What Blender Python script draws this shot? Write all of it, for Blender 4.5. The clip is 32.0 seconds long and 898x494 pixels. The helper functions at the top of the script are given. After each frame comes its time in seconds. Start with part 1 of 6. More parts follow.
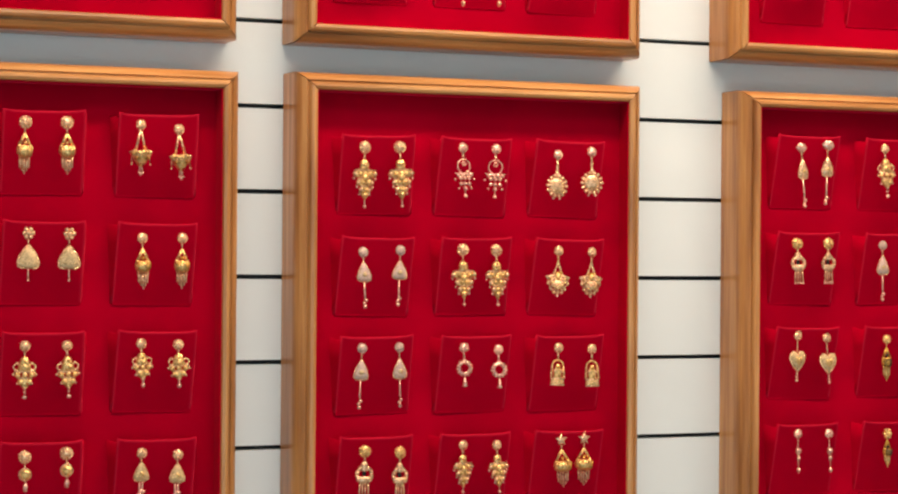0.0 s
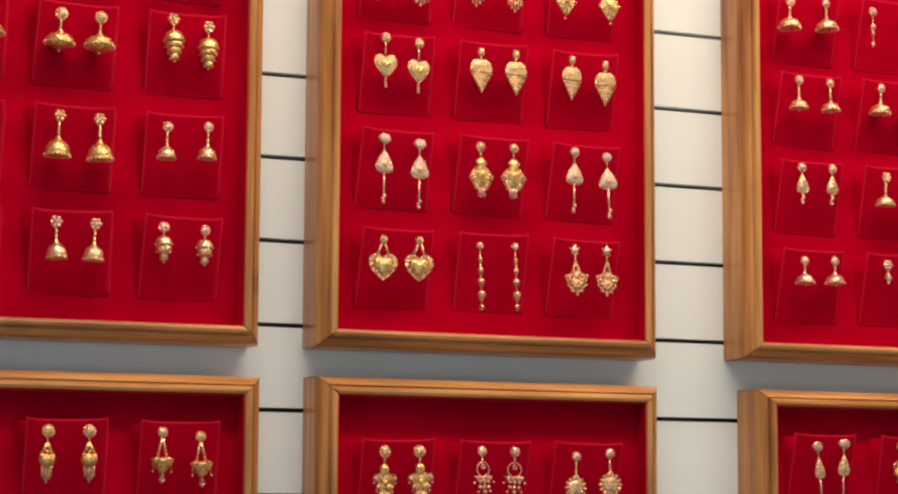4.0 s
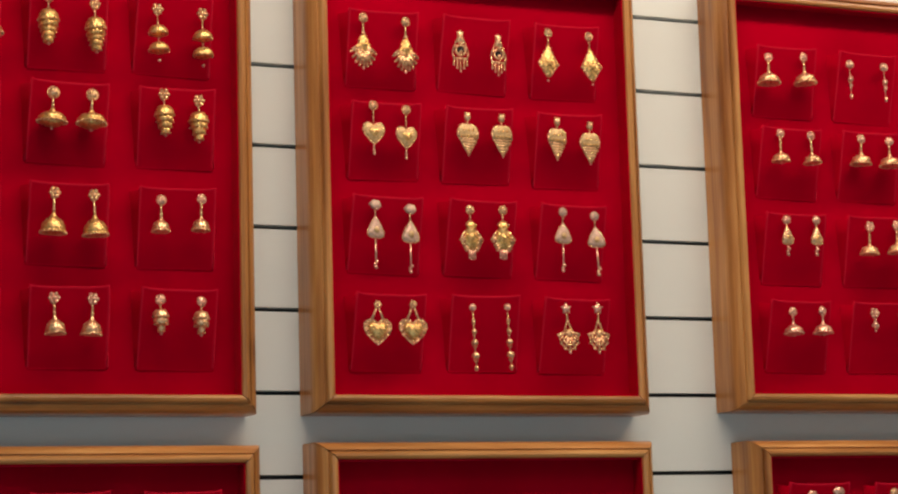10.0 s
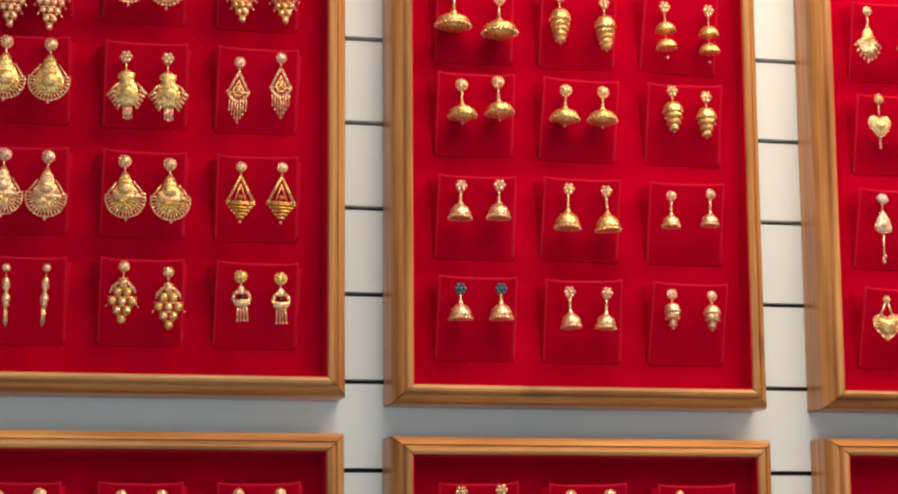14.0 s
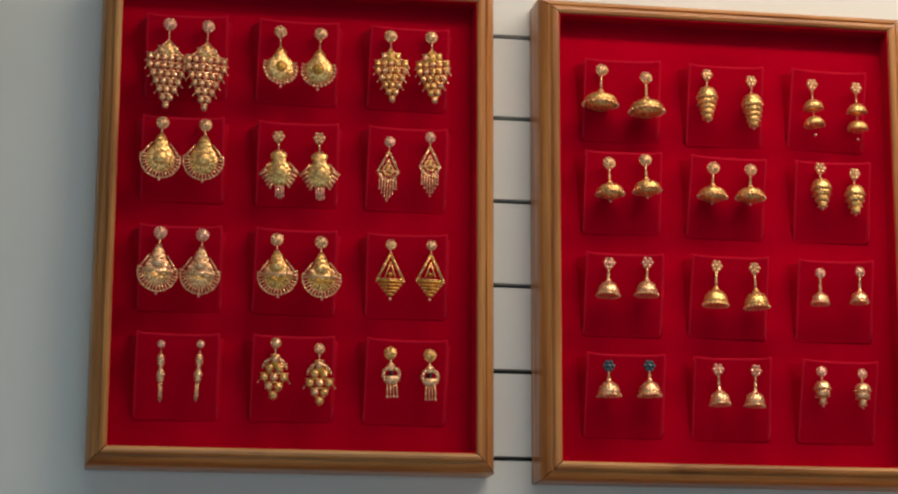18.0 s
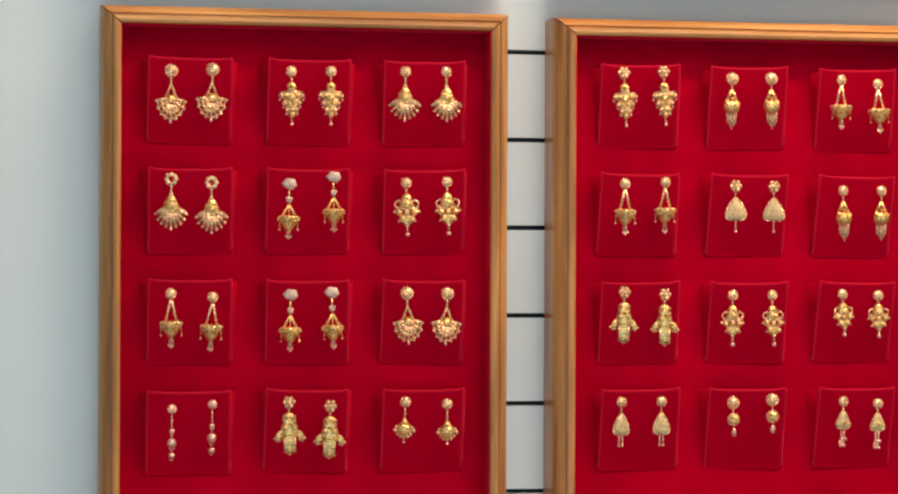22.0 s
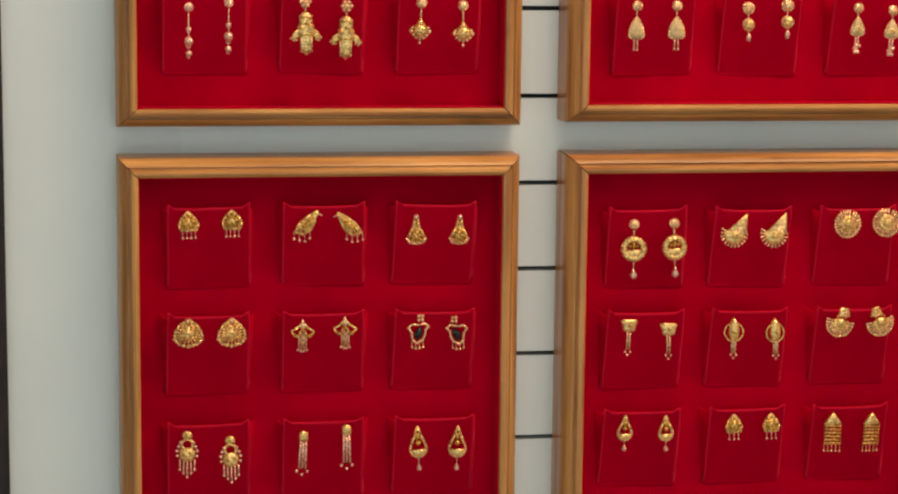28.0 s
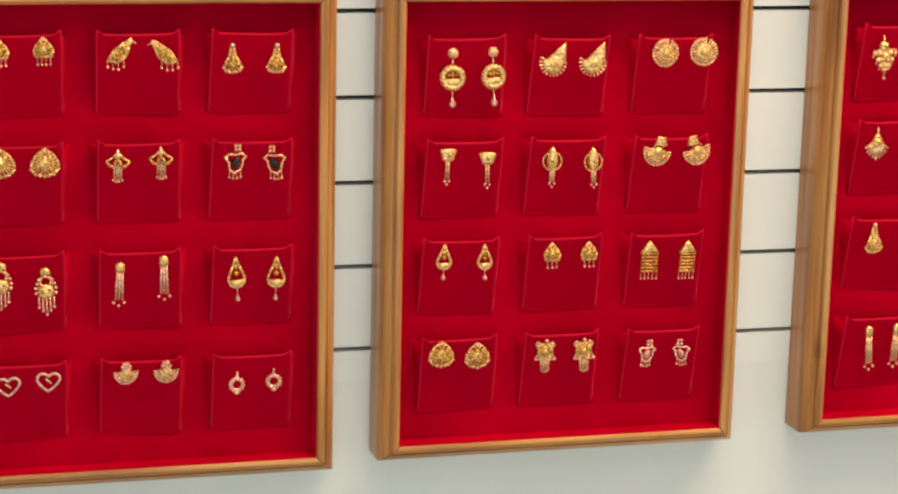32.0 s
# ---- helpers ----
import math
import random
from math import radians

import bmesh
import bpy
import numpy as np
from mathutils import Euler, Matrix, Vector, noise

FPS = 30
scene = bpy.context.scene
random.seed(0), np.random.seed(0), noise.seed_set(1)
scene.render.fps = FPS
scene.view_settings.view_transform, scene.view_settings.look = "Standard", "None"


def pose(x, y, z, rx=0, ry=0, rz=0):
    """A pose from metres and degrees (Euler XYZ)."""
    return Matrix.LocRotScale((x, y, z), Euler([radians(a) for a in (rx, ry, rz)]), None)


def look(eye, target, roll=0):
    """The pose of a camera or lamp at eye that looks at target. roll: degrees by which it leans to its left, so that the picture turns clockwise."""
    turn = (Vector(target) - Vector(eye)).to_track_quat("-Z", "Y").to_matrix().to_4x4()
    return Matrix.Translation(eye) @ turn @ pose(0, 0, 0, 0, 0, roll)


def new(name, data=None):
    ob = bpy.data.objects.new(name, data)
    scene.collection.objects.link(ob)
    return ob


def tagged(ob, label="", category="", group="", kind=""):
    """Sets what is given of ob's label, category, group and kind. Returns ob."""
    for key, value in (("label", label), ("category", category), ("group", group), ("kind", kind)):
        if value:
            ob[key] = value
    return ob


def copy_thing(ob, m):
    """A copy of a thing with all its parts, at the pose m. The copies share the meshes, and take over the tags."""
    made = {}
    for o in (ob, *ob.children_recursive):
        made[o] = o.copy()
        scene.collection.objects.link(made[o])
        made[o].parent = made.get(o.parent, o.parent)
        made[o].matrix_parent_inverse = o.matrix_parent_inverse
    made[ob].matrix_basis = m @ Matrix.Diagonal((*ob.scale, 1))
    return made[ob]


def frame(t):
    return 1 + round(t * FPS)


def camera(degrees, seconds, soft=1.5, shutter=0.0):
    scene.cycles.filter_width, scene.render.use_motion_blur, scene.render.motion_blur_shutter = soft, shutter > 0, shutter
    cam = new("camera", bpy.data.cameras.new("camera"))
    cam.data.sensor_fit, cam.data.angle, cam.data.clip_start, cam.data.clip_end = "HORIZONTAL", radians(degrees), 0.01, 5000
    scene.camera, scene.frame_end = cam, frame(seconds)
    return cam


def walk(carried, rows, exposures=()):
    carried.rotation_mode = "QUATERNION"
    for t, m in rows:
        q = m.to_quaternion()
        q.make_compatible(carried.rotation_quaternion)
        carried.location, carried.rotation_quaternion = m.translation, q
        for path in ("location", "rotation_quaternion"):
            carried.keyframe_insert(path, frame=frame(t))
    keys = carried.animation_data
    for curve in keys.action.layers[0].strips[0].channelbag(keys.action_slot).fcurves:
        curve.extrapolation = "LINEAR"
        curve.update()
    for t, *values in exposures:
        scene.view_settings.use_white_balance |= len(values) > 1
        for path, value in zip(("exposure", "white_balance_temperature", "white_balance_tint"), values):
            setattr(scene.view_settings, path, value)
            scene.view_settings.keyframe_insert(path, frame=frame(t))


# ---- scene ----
# ---- camera and its walk ----
cam = camera(23.98, 32.0, soft=2.2)
PATH = [
    (0, 0.2278, -1.7700, 1.5113, 90.191, -0.451, -22.663),
    (0.5, 0.2199, -1.7706, 1.5278, 89.832, -0.522, -22.012),
    (1, 0.2192, -1.7690, 1.5399, 91.090, -0.500, -22.214),
    (1.5, 0.2180, -1.7713, 1.5458, 93.157, -0.399, -22.206),
    (2, 0.2145, -1.7749, 1.5483, 94.183, -0.326, -22.278),
    (2.5, 0.2075, -1.7745, 1.5500, 94.798, -0.313, -22.370),
    (3, 0.2015, -1.7709, 1.5533, 94.921, -0.427, -22.208),
    (3.5, 0.1982, -1.7690, 1.5580, 95.908, -0.393, -22.479),
    (5.5, 0.2028, -1.7842, 1.5678, 98.162, 0.256, -24.214),
    (6, 0.2077, -1.7903, 1.5700, 98.706, 0.813, -24.279),
    (6.5, 0.2156, -1.8015, 1.5699, 99.282, 1.336, -24.730),
    (7, 0.2268, -1.8027, 1.5702, 99.149, 1.676, -25.996),
    (7.5, 0.2331, -1.8066, 1.5693, 99.103, 1.899, -26.871),
    (8, 0.2354, -1.8061, 1.5678, 99.064, 2.202, -27.432),
    (8.5, 0.2271, -1.8020, 1.5640, 98.956, 2.259, -27.456),
    (9, 0.2135, -1.7914, 1.5622, 98.624, 2.208, -27.195),
    (9.5, 0.1930, -1.7881, 1.5593, 98.493, 1.941, -25.104),
    (10, 0.1769, -1.7854, 1.5573, 98.592, 1.660, -23.318),
    (10.5, 0.1650, -1.7777, 1.5584, 98.440, 1.495, -22.443),
    (11, 0.1510, -1.7707, 1.5603, 98.353, 1.151, -20.733),
    (11.5, 0.1428, -1.7658, 1.5613, 98.283, 0.970, -19.721),
    (12, 0.1326, -1.7648, 1.5583, 98.457, 0.993, -19.387),
    (12.5, 0.1147, -1.7630, 1.5521, 98.717, 0.880, -18.464),
    (13, 0.0970, -1.7561, 1.5452, 98.995, 0.700, -17.106),
    (13.5, 0.0791, -1.7539, 1.5365, 99.229, 0.463, -15.216),
    (14, 0.0670, -1.7533, 1.5312, 99.490, 0.408, -13.183),
    (14.5, 0.0576, -1.7526, 1.5329, 99.465, 0.237, -12.223),
    (15, 0.0524, -1.7516, 1.5377, 99.293, -0.012, -10.908),
    (15.5, 0.0478, -1.7536, 1.5366, 99.791, -0.166, -9.823),
    (17.5, 0.0540, -1.7606, 1.5278, 103.050, -0.246, -9.502),
    (18, 0.0587, -1.7607, 1.5188, 101.932, -0.219, -9.432),
    (18.5, 0.0609, -1.7575, 1.5086, 99.570, -0.172, -9.402),
    (19, 0.0606, -1.7590, 1.4981, 97.813, -0.256, -9.389),
    (19.5, 0.0564, -1.7597, 1.4901, 96.133, -0.249, -9.423),
    (20, 0.0527, -1.7606, 1.4828, 94.178, -0.211, -9.424),
    (20.5, 0.0475, -1.7655, 1.4770, 92.801, -0.247, -9.529),
    (21, 0.0426, -1.7625, 1.4729, 91.490, -0.255, -9.607),
    (21.5, 0.0377, -1.7625, 1.4693, 90.791, -0.257, -9.727),
    (22, 0.0355, -1.7627, 1.4668, 90.205, -0.241, -9.746),
    (22.5, 0.0339, -1.7651, 1.4665, 89.954, -0.245, -9.641),
    (23, 0.0319, -1.7658, 1.4671, 89.253, -0.264, -9.605),
    (23.5, 0.0281, -1.7665, 1.4664, 88.379, -0.252, -9.566),
    (24, 0.0239, -1.7681, 1.4646, 87.731, -0.260, -9.556),
    (24.5, 0.0188, -1.7686, 1.4633, 86.973, -0.432, -9.628),
    (25, 0.0154, -1.7658, 1.4584, 85.654, -0.552, -9.757),
    (25.5, 0.0132, -1.7648, 1.4510, 84.497, -0.606, -9.879),
    (27.5, 0.0147, -1.7662, 1.4096, 82.075, -0.694, -9.989),
    (28, 0.0159, -1.7691, 1.4003, 81.626, -0.613, -9.904),
    (28.5, 0.0174, -1.7667, 1.3932, 80.765, -0.590, -9.658),
    (29, 0.0161, -1.7677, 1.3890, 79.822, -0.557, -9.574),
    (29.5, 0.0126, -1.7711, 1.3866, 78.970, -0.544, -9.504),
    (30, 0.0123, -1.7693, 1.3857, 78.204, -0.563, -9.487),
    (30.5, 0.0144, -1.7684, 1.3823, 77.742, -0.592, -9.546),
    (31, 0.0155, -1.7707, 1.3832, 77.643, -0.539, -9.559),
    (31.5, 0.0197, -1.7714, 1.3880, 77.505, -0.710, -10.389),
    (31.9, 0.0280, -1.7669, 1.3928, 77.310, -1.111, -13.398),
    (32, 0.0305, -1.7644, 1.3936, 77.254, -1.254, -14.348),
]
EXPOSURES = [
    (0, -0.84, 6500, 12),
    (1, -0.94, 6500, 12),
    (2, -1.17, 6500, 12),
    (3, -1.19, 6500, 12),
    (4.5, -1.66, 6500, 12),
    (6, -2.34, 6800, 12),
    (7, -2.17, 6900, 12),
    (8, -2.16, 6900, 12),
    (9, -2.05, 6850, 12),
    (10, -1.89, 6700, 12),
    (11, -1.63, 6500, 12),
    (12, -1.43, 6500, 12),
    (13, -1.57, 6500, 12),
    (14, -1.05, 6500, 12),
    (15, -1.13, 6500, 12),
    (16.5, -1.52, 6500, 12),
    (18, -1.80, 6500, 12),
    (19, -0.61, 6500, 12),
    (20, -0.38, 6500, 12),
    (21, -0.62, 6500, 12),
    (22, -0.66, 6500, 12),
    (23, -0.89, 6650, 12),
    (25, -0.84, 7000, 12),
    (26.5, -0.80, 7300, 12),
    (28, -0.73, 7600, 14),
    (31, -0.71, 7600, 14),
    (32, -0.24, 7600, 14),
]
walk(cam, [(row[0], pose(*row[1:])) for row in PATH], EXPOSURES)

# ---- world and lamps ----
world = bpy.data.worlds.new("world")
scene.world = world
world.use_nodes = True
sky = world.node_tree.nodes.new("ShaderNodeTexSky")
sky.sky_type = "NISHITA"
sky.sun_disc = False
sky.sun_elevation = radians(40)
sky.sun_rotation = radians(200)
world.node_tree.links.new(sky.outputs[0], world.node_tree.nodes["Background"].inputs[0])
world.node_tree.nodes["Background"].inputs[1].default_value = 0.1


def area_lamp(name, m, sx, sy, watts, colour):
    data = bpy.data.lights.new(name, "AREA")
    data.shape, data.size, data.size_y = "RECTANGLE", sx, sy
    data.energy, data.color = watts, colour
    ob = new(name, data)
    ob.matrix_world = m
    return ob


# a bright panel close to the wall, the long ceiling lamps of the aisle, and the cool daylight of the shop front behind
area_lamp("wall_lamp_light", look((1.2, -0.50, 2.54), (1.2, -0.48, 0)), 1.7, 0.14, 44, (1.0, 0.83, 0.61))
area_lamp("ceiling_lamp_light", look((0.95, -1.15, 2.69), (0.95, -1.13, 0)), 2.4, 0.6, 18, (1.0, 0.94, 0.86))
area_lamp("aisle_lamp_light", look((0.6, -2.4, 2.69), (0.6, -2.38, 0)), 2.4, 0.5, 7, (1.0, 0.96, 0.90))
area_lamp("front_daylight", look((0.1, -3.0, 1.15), (0.5, 0, 1.15)), 2.2, 1.9, 33, (0.43, 0.81, 1.0))


# ---- materials ----
def material(name):
    m = bpy.data.materials.new(name)
    m.use_nodes = True
    nodes, links = m.node_tree.nodes, m.node_tree.links
    return m, nodes, links, nodes["Principled BSDF"]


def noise_node(nodes, links, scale, detail, coords, stretch=(1, 1, 1)):
    tex = nodes.new("ShaderNodeTexNoise")
    tex.inputs["Scale"].default_value, tex.inputs["Detail"].default_value = scale, detail
    mapping = nodes.new("ShaderNodeMapping")
    mapping.inputs["Scale"].default_value = stretch
    links.new(coords, mapping.inputs["Vector"])
    links.new(mapping.outputs[0], tex.inputs["Vector"])
    return tex


def ramp_node(nodes, links, value, stops):
    ramp = nodes.new("ShaderNodeValToRGB")
    while len(ramp.color_ramp.elements) < len(stops):
        ramp.color_ramp.elements.new(0.5)
    for element, (at, colour) in zip(ramp.color_ramp.elements, stops):
        element.position, element.color = at, (*colour, 1)
    links.new(value, ramp.inputs[0])
    return ramp


def bump_node(nodes, links, value, strength, distance, bsdf, after=None):
    bump = nodes.new("ShaderNodeBump")
    bump.inputs["Strength"].default_value, bump.inputs["Distance"].default_value = strength, distance
    links.new(value, bump.inputs["Height"])
    if after:
        links.new(after.outputs[0], bump.inputs["Normal"])
    links.new(bump.outputs[0], bsdf.inputs["Normal"])
    return bump


def coords_of(nodes, kind="Object"):
    return nodes.new("ShaderNodeTexCoord").outputs[kind]


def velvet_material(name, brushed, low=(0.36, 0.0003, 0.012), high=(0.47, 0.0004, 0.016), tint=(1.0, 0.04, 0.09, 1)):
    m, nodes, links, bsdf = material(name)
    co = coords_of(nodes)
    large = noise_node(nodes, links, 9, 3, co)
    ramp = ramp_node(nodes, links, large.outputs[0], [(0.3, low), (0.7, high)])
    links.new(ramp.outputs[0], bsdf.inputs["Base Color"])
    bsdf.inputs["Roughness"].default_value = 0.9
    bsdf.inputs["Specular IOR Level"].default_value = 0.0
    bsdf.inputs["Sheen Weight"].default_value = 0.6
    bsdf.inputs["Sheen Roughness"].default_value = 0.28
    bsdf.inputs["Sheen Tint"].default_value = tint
    fine = noise_node(nodes, links, 1500, 2, co)
    soft = noise_node(nodes, links, 60, 2, co)
    nap = nodes.new("ShaderNodeVectorMath")  # the way in which the pile is brushed
    nap.operation = "ADD"
    nap.inputs[1].default_value = brushed
    links.new(nodes.new("ShaderNodeNewGeometry").outputs["Normal"], nap.inputs[0])
    lay = nodes.new("ShaderNodeVectorMath")
    lay.operation = "NORMALIZE"
    links.new(nap.outputs[0], lay.inputs[0])
    first = bump_node(nodes, links, fine.outputs[0], 0.25, 0.0006, bsdf, lay)
    bump_node(nodes, links, soft.outputs[0], 0.25, 0.002, bsdf, first)
    return m


def wood_material():
    m, nodes, links, bsdf = material("varnished_pine")
    co = coords_of(nodes)
    info = nodes.new("ShaderNodeObjectInfo")
    shift = nodes.new("ShaderNodeVectorMath")
    shift.operation = "MULTIPLY_ADD"
    links.new(info.outputs["Random"], shift.inputs[0])
    shift.inputs[1].default_value = (7.0, 3.0, 5.0)
    links.new(co, shift.inputs[2])
    grain = noise_node(nodes, links, 90, 4, shift.outputs[0], (0.06, 1, 1))
    fibre = noise_node(nodes, links, 420, 3, shift.outputs[0], (0.03, 1, 1))
    blotch = noise_node(nodes, links, 6, 2, shift.outputs[0])
    ramp = ramp_node(nodes, links, grain.outputs[0], [(0.28, (0.31, 0.105, 0.027)), (0.5, (0.54, 0.225, 0.066)), (0.72, (0.71, 0.355, 0.125))])
    dark = ramp_node(nodes, links, fibre.outputs[0], [(0.35, (0.80, 0.75, 0.70)), (0.6, (1, 1, 1))])
    mix = nodes.new("ShaderNodeMix")
    mix.data_type, mix.blend_type = "RGBA", "MULTIPLY"
    mix.inputs[0].default_value = 0.8
    links.new(ramp.outputs[0], mix.inputs[6])
    links.new(dark.outputs[0], mix.inputs[7])
    tone = ramp_node(nodes, links, blotch.outputs[0], [(0.3, (0.80, 0.78, 0.74)), (0.7, (1.05, 1.03, 1.0))])
    mix2 = nodes.new("ShaderNodeMix")
    mix2.data_type, mix2.blend_type = "RGBA", "MULTIPLY"
    mix2.inputs[0].default_value = 1.0
    links.new(mix.outputs[2], mix2.inputs[6])
    links.new(tone.outputs[0], mix2.inputs[7])
    knots = noise_node(nodes, links, 24, 2, shift.outputs[0], (0.5, 1, 1))
    knot = ramp_node(nodes, links, knots.outputs[0], [(0.71, (1, 1, 1)), (0.79, (0.48, 0.38, 0.30))])
    mix3 = nodes.new("ShaderNodeMix")
    mix3.data_type, mix3.blend_type = "RGBA", "MULTIPLY"
    mix3.inputs[0].default_value = 0.9
    links.new(mix2.outputs[2], mix3.inputs[6])
    links.new(knot.outputs[0], mix3.inputs[7])
    links.new(mix3.outputs[2], bsdf.inputs["Base Color"])
    bsdf.inputs["Roughness"].default_value = 0.40
    bsdf.inputs["Specular IOR Level"].default_value = 0.35
    bsdf.inputs["Coat Weight"].default_value = 0.4
    bsdf.inputs["Coat Roughness"].default_value = 0.16
    bump_node(nodes, links, fibre.outputs[0], 0.15, 0.0005, bsdf)
    return m


def plain_material(name, colour, rough, metal=0.0, grain=(60, 0.04), bump=(400, 0.1, 0.0004), coat=0.0):
    """A painted, plastic or metal surface with a faint mottle and relief."""
    m, nodes, links, bsdf = material(name)
    co = coords_of(nodes)
    mottle = noise_node(nodes, links, grain[0], 4, co)
    low, high = [tuple(min(1.0, c * k) for c in colour) for k in (1 - grain[1], 1 + grain[1])]
    ramp = ramp_node(nodes, links, mottle.outputs[0], [(0.3, low), (0.7, high)])
    links.new(ramp.outputs[0], bsdf.inputs["Base Color"])
    bsdf.inputs["Roughness"].default_value, bsdf.inputs["Metallic"].default_value = rough, metal
    bsdf.inputs["Coat Weight"].default_value = coat
    fine = noise_node(nodes, links, bump[0], 2, co)
    bump_node(nodes, links, fine.outputs[0], bump[1], bump[2], bsdf)
    return m


def cast_material(name, colour, rough, depth=0.8):
    """Cast and granulated metal: bright grains with tarnish in the hollows between them."""
    m, nodes, links, bsdf = material(name)
    co = coords_of(nodes)
    grains = nodes.new("ShaderNodeTexVoronoi")
    grains.inputs["Scale"].default_value = 480
    links.new(co, grains.inputs["Vector"])
    low = tuple(c * k for c, k in zip(colour, (0.34, 0.24, 0.15)))
    ramp = ramp_node(nodes, links, grains.outputs[0], [(0.35, colour), (0.85, tuple(a + (b - a) * depth for a, b in zip(colour, low)))])
    links.new(ramp.outputs[0], bsdf.inputs["Base Color"])
    bsdf.inputs["Metallic"].default_value = 0.76
    wear = noise_node(nodes, links, 300, 3, co)
    shine = ramp_node(nodes, links, wear.outputs[0], [(0.3, (rough * 0.8,) * 3), (0.7, (rough * 1.4,) * 3)])
    links.new(shine.outputs[0], bsdf.inputs["Roughness"])
    invert = nodes.new("ShaderNodeMath")
    invert.operation = "SUBTRACT"
    invert.inputs[0].default_value = 1.0
    links.new(grains.outputs[0], invert.inputs[1])
    bump_node(nodes, links, invert.outputs[0], min(1.0, depth * 1.0), 0.0007, bsdf)
    return m


def gem_material(name, colour, rough=0.12):
    m, nodes, links, bsdf = material(name)
    co = coords_of(nodes)
    cells = nodes.new("ShaderNodeTexVoronoi")
    cells.inputs["Scale"].default_value = 700
    links.new(co, cells.inputs["Vector"])
    low = tuple(0.55 * c for c in colour)
    ramp = ramp_node(nodes, links, cells.outputs[0], [(0.1, colour), (0.7, low)])
    links.new(ramp.outputs[0], bsdf.inputs["Base Color"])
    bsdf.inputs["Roughness"].default_value = rough
    bsdf.inputs["Metallic"].default_value = 0.25
    bump_node(nodes, links, cells.outputs[0], 0.8, 0.0006, bsdf)
    return m


VELVET = velvet_material("red_velvet", (0, 0, 0.05))
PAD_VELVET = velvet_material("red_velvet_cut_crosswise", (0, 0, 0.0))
# paler, pinker copy of the pad velvet: edge light put into the colour
FOLD_VELVET = velvet_material("edge_lit_velvet_fold", (0, 0, 0.0), (0.42, 0.0042, 0.020), (0.53, 0.0095, 0.029), (1.0, 0.065, 0.115, 1))
WOOD = wood_material()
WALL_WHITE = plain_material("white_wall_paint", (0.79, 0.795, 0.78), 0.45, 0, (5, 0.03), (180, 0.05, 0.0006))
SLAT_WHITE = plain_material("white_laminate", (0.80, 0.805, 0.79), 0.42, 0, (7, 0.02), (260, 0.03, 0.0003))
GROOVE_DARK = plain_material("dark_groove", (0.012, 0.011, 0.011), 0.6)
DARK_WOOD = plain_material("dark_stained_wood", (0.022, 0.013, 0.014), 0.75, 0, (40, 0.5), (200, 0.3, 0.0008), 0.0)
TRUNKING = plain_material("white_plastic", (0.77, 0.77, 0.75), 0.35, 0, (20, 0.02))
FLOOR_TILE = plain_material("grey_floor_tile", (0.42, 0.40, 0.38), 0.25, 0, (3, 0.08))
PLASTER = plain_material("ceiling_plaster", (0.78, 0.77, 0.74), 0.8, 0, (4, 0.03))
GOLD = cast_material("polished_gold", (1.0, 0.61, 0.235), 0.27, 0.6)
GOLD_PALE = cast_material("pale_gold", (1.0, 0.60, 0.345), 0.26, 0.5)
GOLD_DEEP = cast_material("deep_gold", (0.78, 0.43, 0.085), 0.34, 0.9)
ROSE = cast_material("rose_gold", (1.0, 0.55, 0.41), 0.26, 0.4)
WHITE_STONE = gem_material("white_stone", (1.0, 0.62, 0.49))
PALE_STONE = gem_material("cream_stone", (0.98, 0.62, 0.30), 0.25)
BLUE_STONE = gem_material("slate_blue_stone", (0.13, 0.18, 0.225))
BLACK_STONE = gem_material("black_enamel", (0.02, 0.012, 0.012), 0.15)
PINK_STONE = gem_material("pink_stone", (0.90, 0.40, 0.34), 0.2)


# ---- building helpers ----
def finish(name, bm, mat, smooth=False):
    mesh = bpy.data.meshes.new(name)
    bmesh.ops.recalc_face_normals(bm, faces=bm.faces)
    if smooth:
        for face in bm.faces:
            face.smooth = True
    bm.to_mesh(mesh)
    bm.free()
    mesh.materials.append(mat)
    return mesh


def part(name, bm, mat, parent, label="", smooth=False):
    """One mesh object under a thing or under a part."""
    ob = new(name, bm if isinstance(bm, bpy.types.Mesh) else finish(name, bm, mat, smooth))
    ob.parent = parent
    return tagged(ob, label)


def box(bm, x0, x1, y0, y1, z0, z1):
    vs = [bm.verts.new((x, y, z)) for x in (x0, x1) for y in (y0, y1) for z in (z0, z1)]
    for f in ((0, 1, 3, 2), (4, 6, 7, 5), (0, 4, 5, 1), (2, 3, 7, 6), (0, 2, 6, 4), (1, 5, 7, 3)):
        bm.faces.new([vs[i] for i in f])


def boxes(name, mat, spans, bevel=0.0, label="", kind="structure", category=""):
    bm = bmesh.new()
    for span in spans:
        box(bm, *span)
    if bevel:
        bmesh.ops.bevel(bm, geom=bm.edges[:], offset=bevel, segments=2, affect="EDGES")
    return tagged(new(name, finish(name, bm, mat)), label, category, kind=kind)


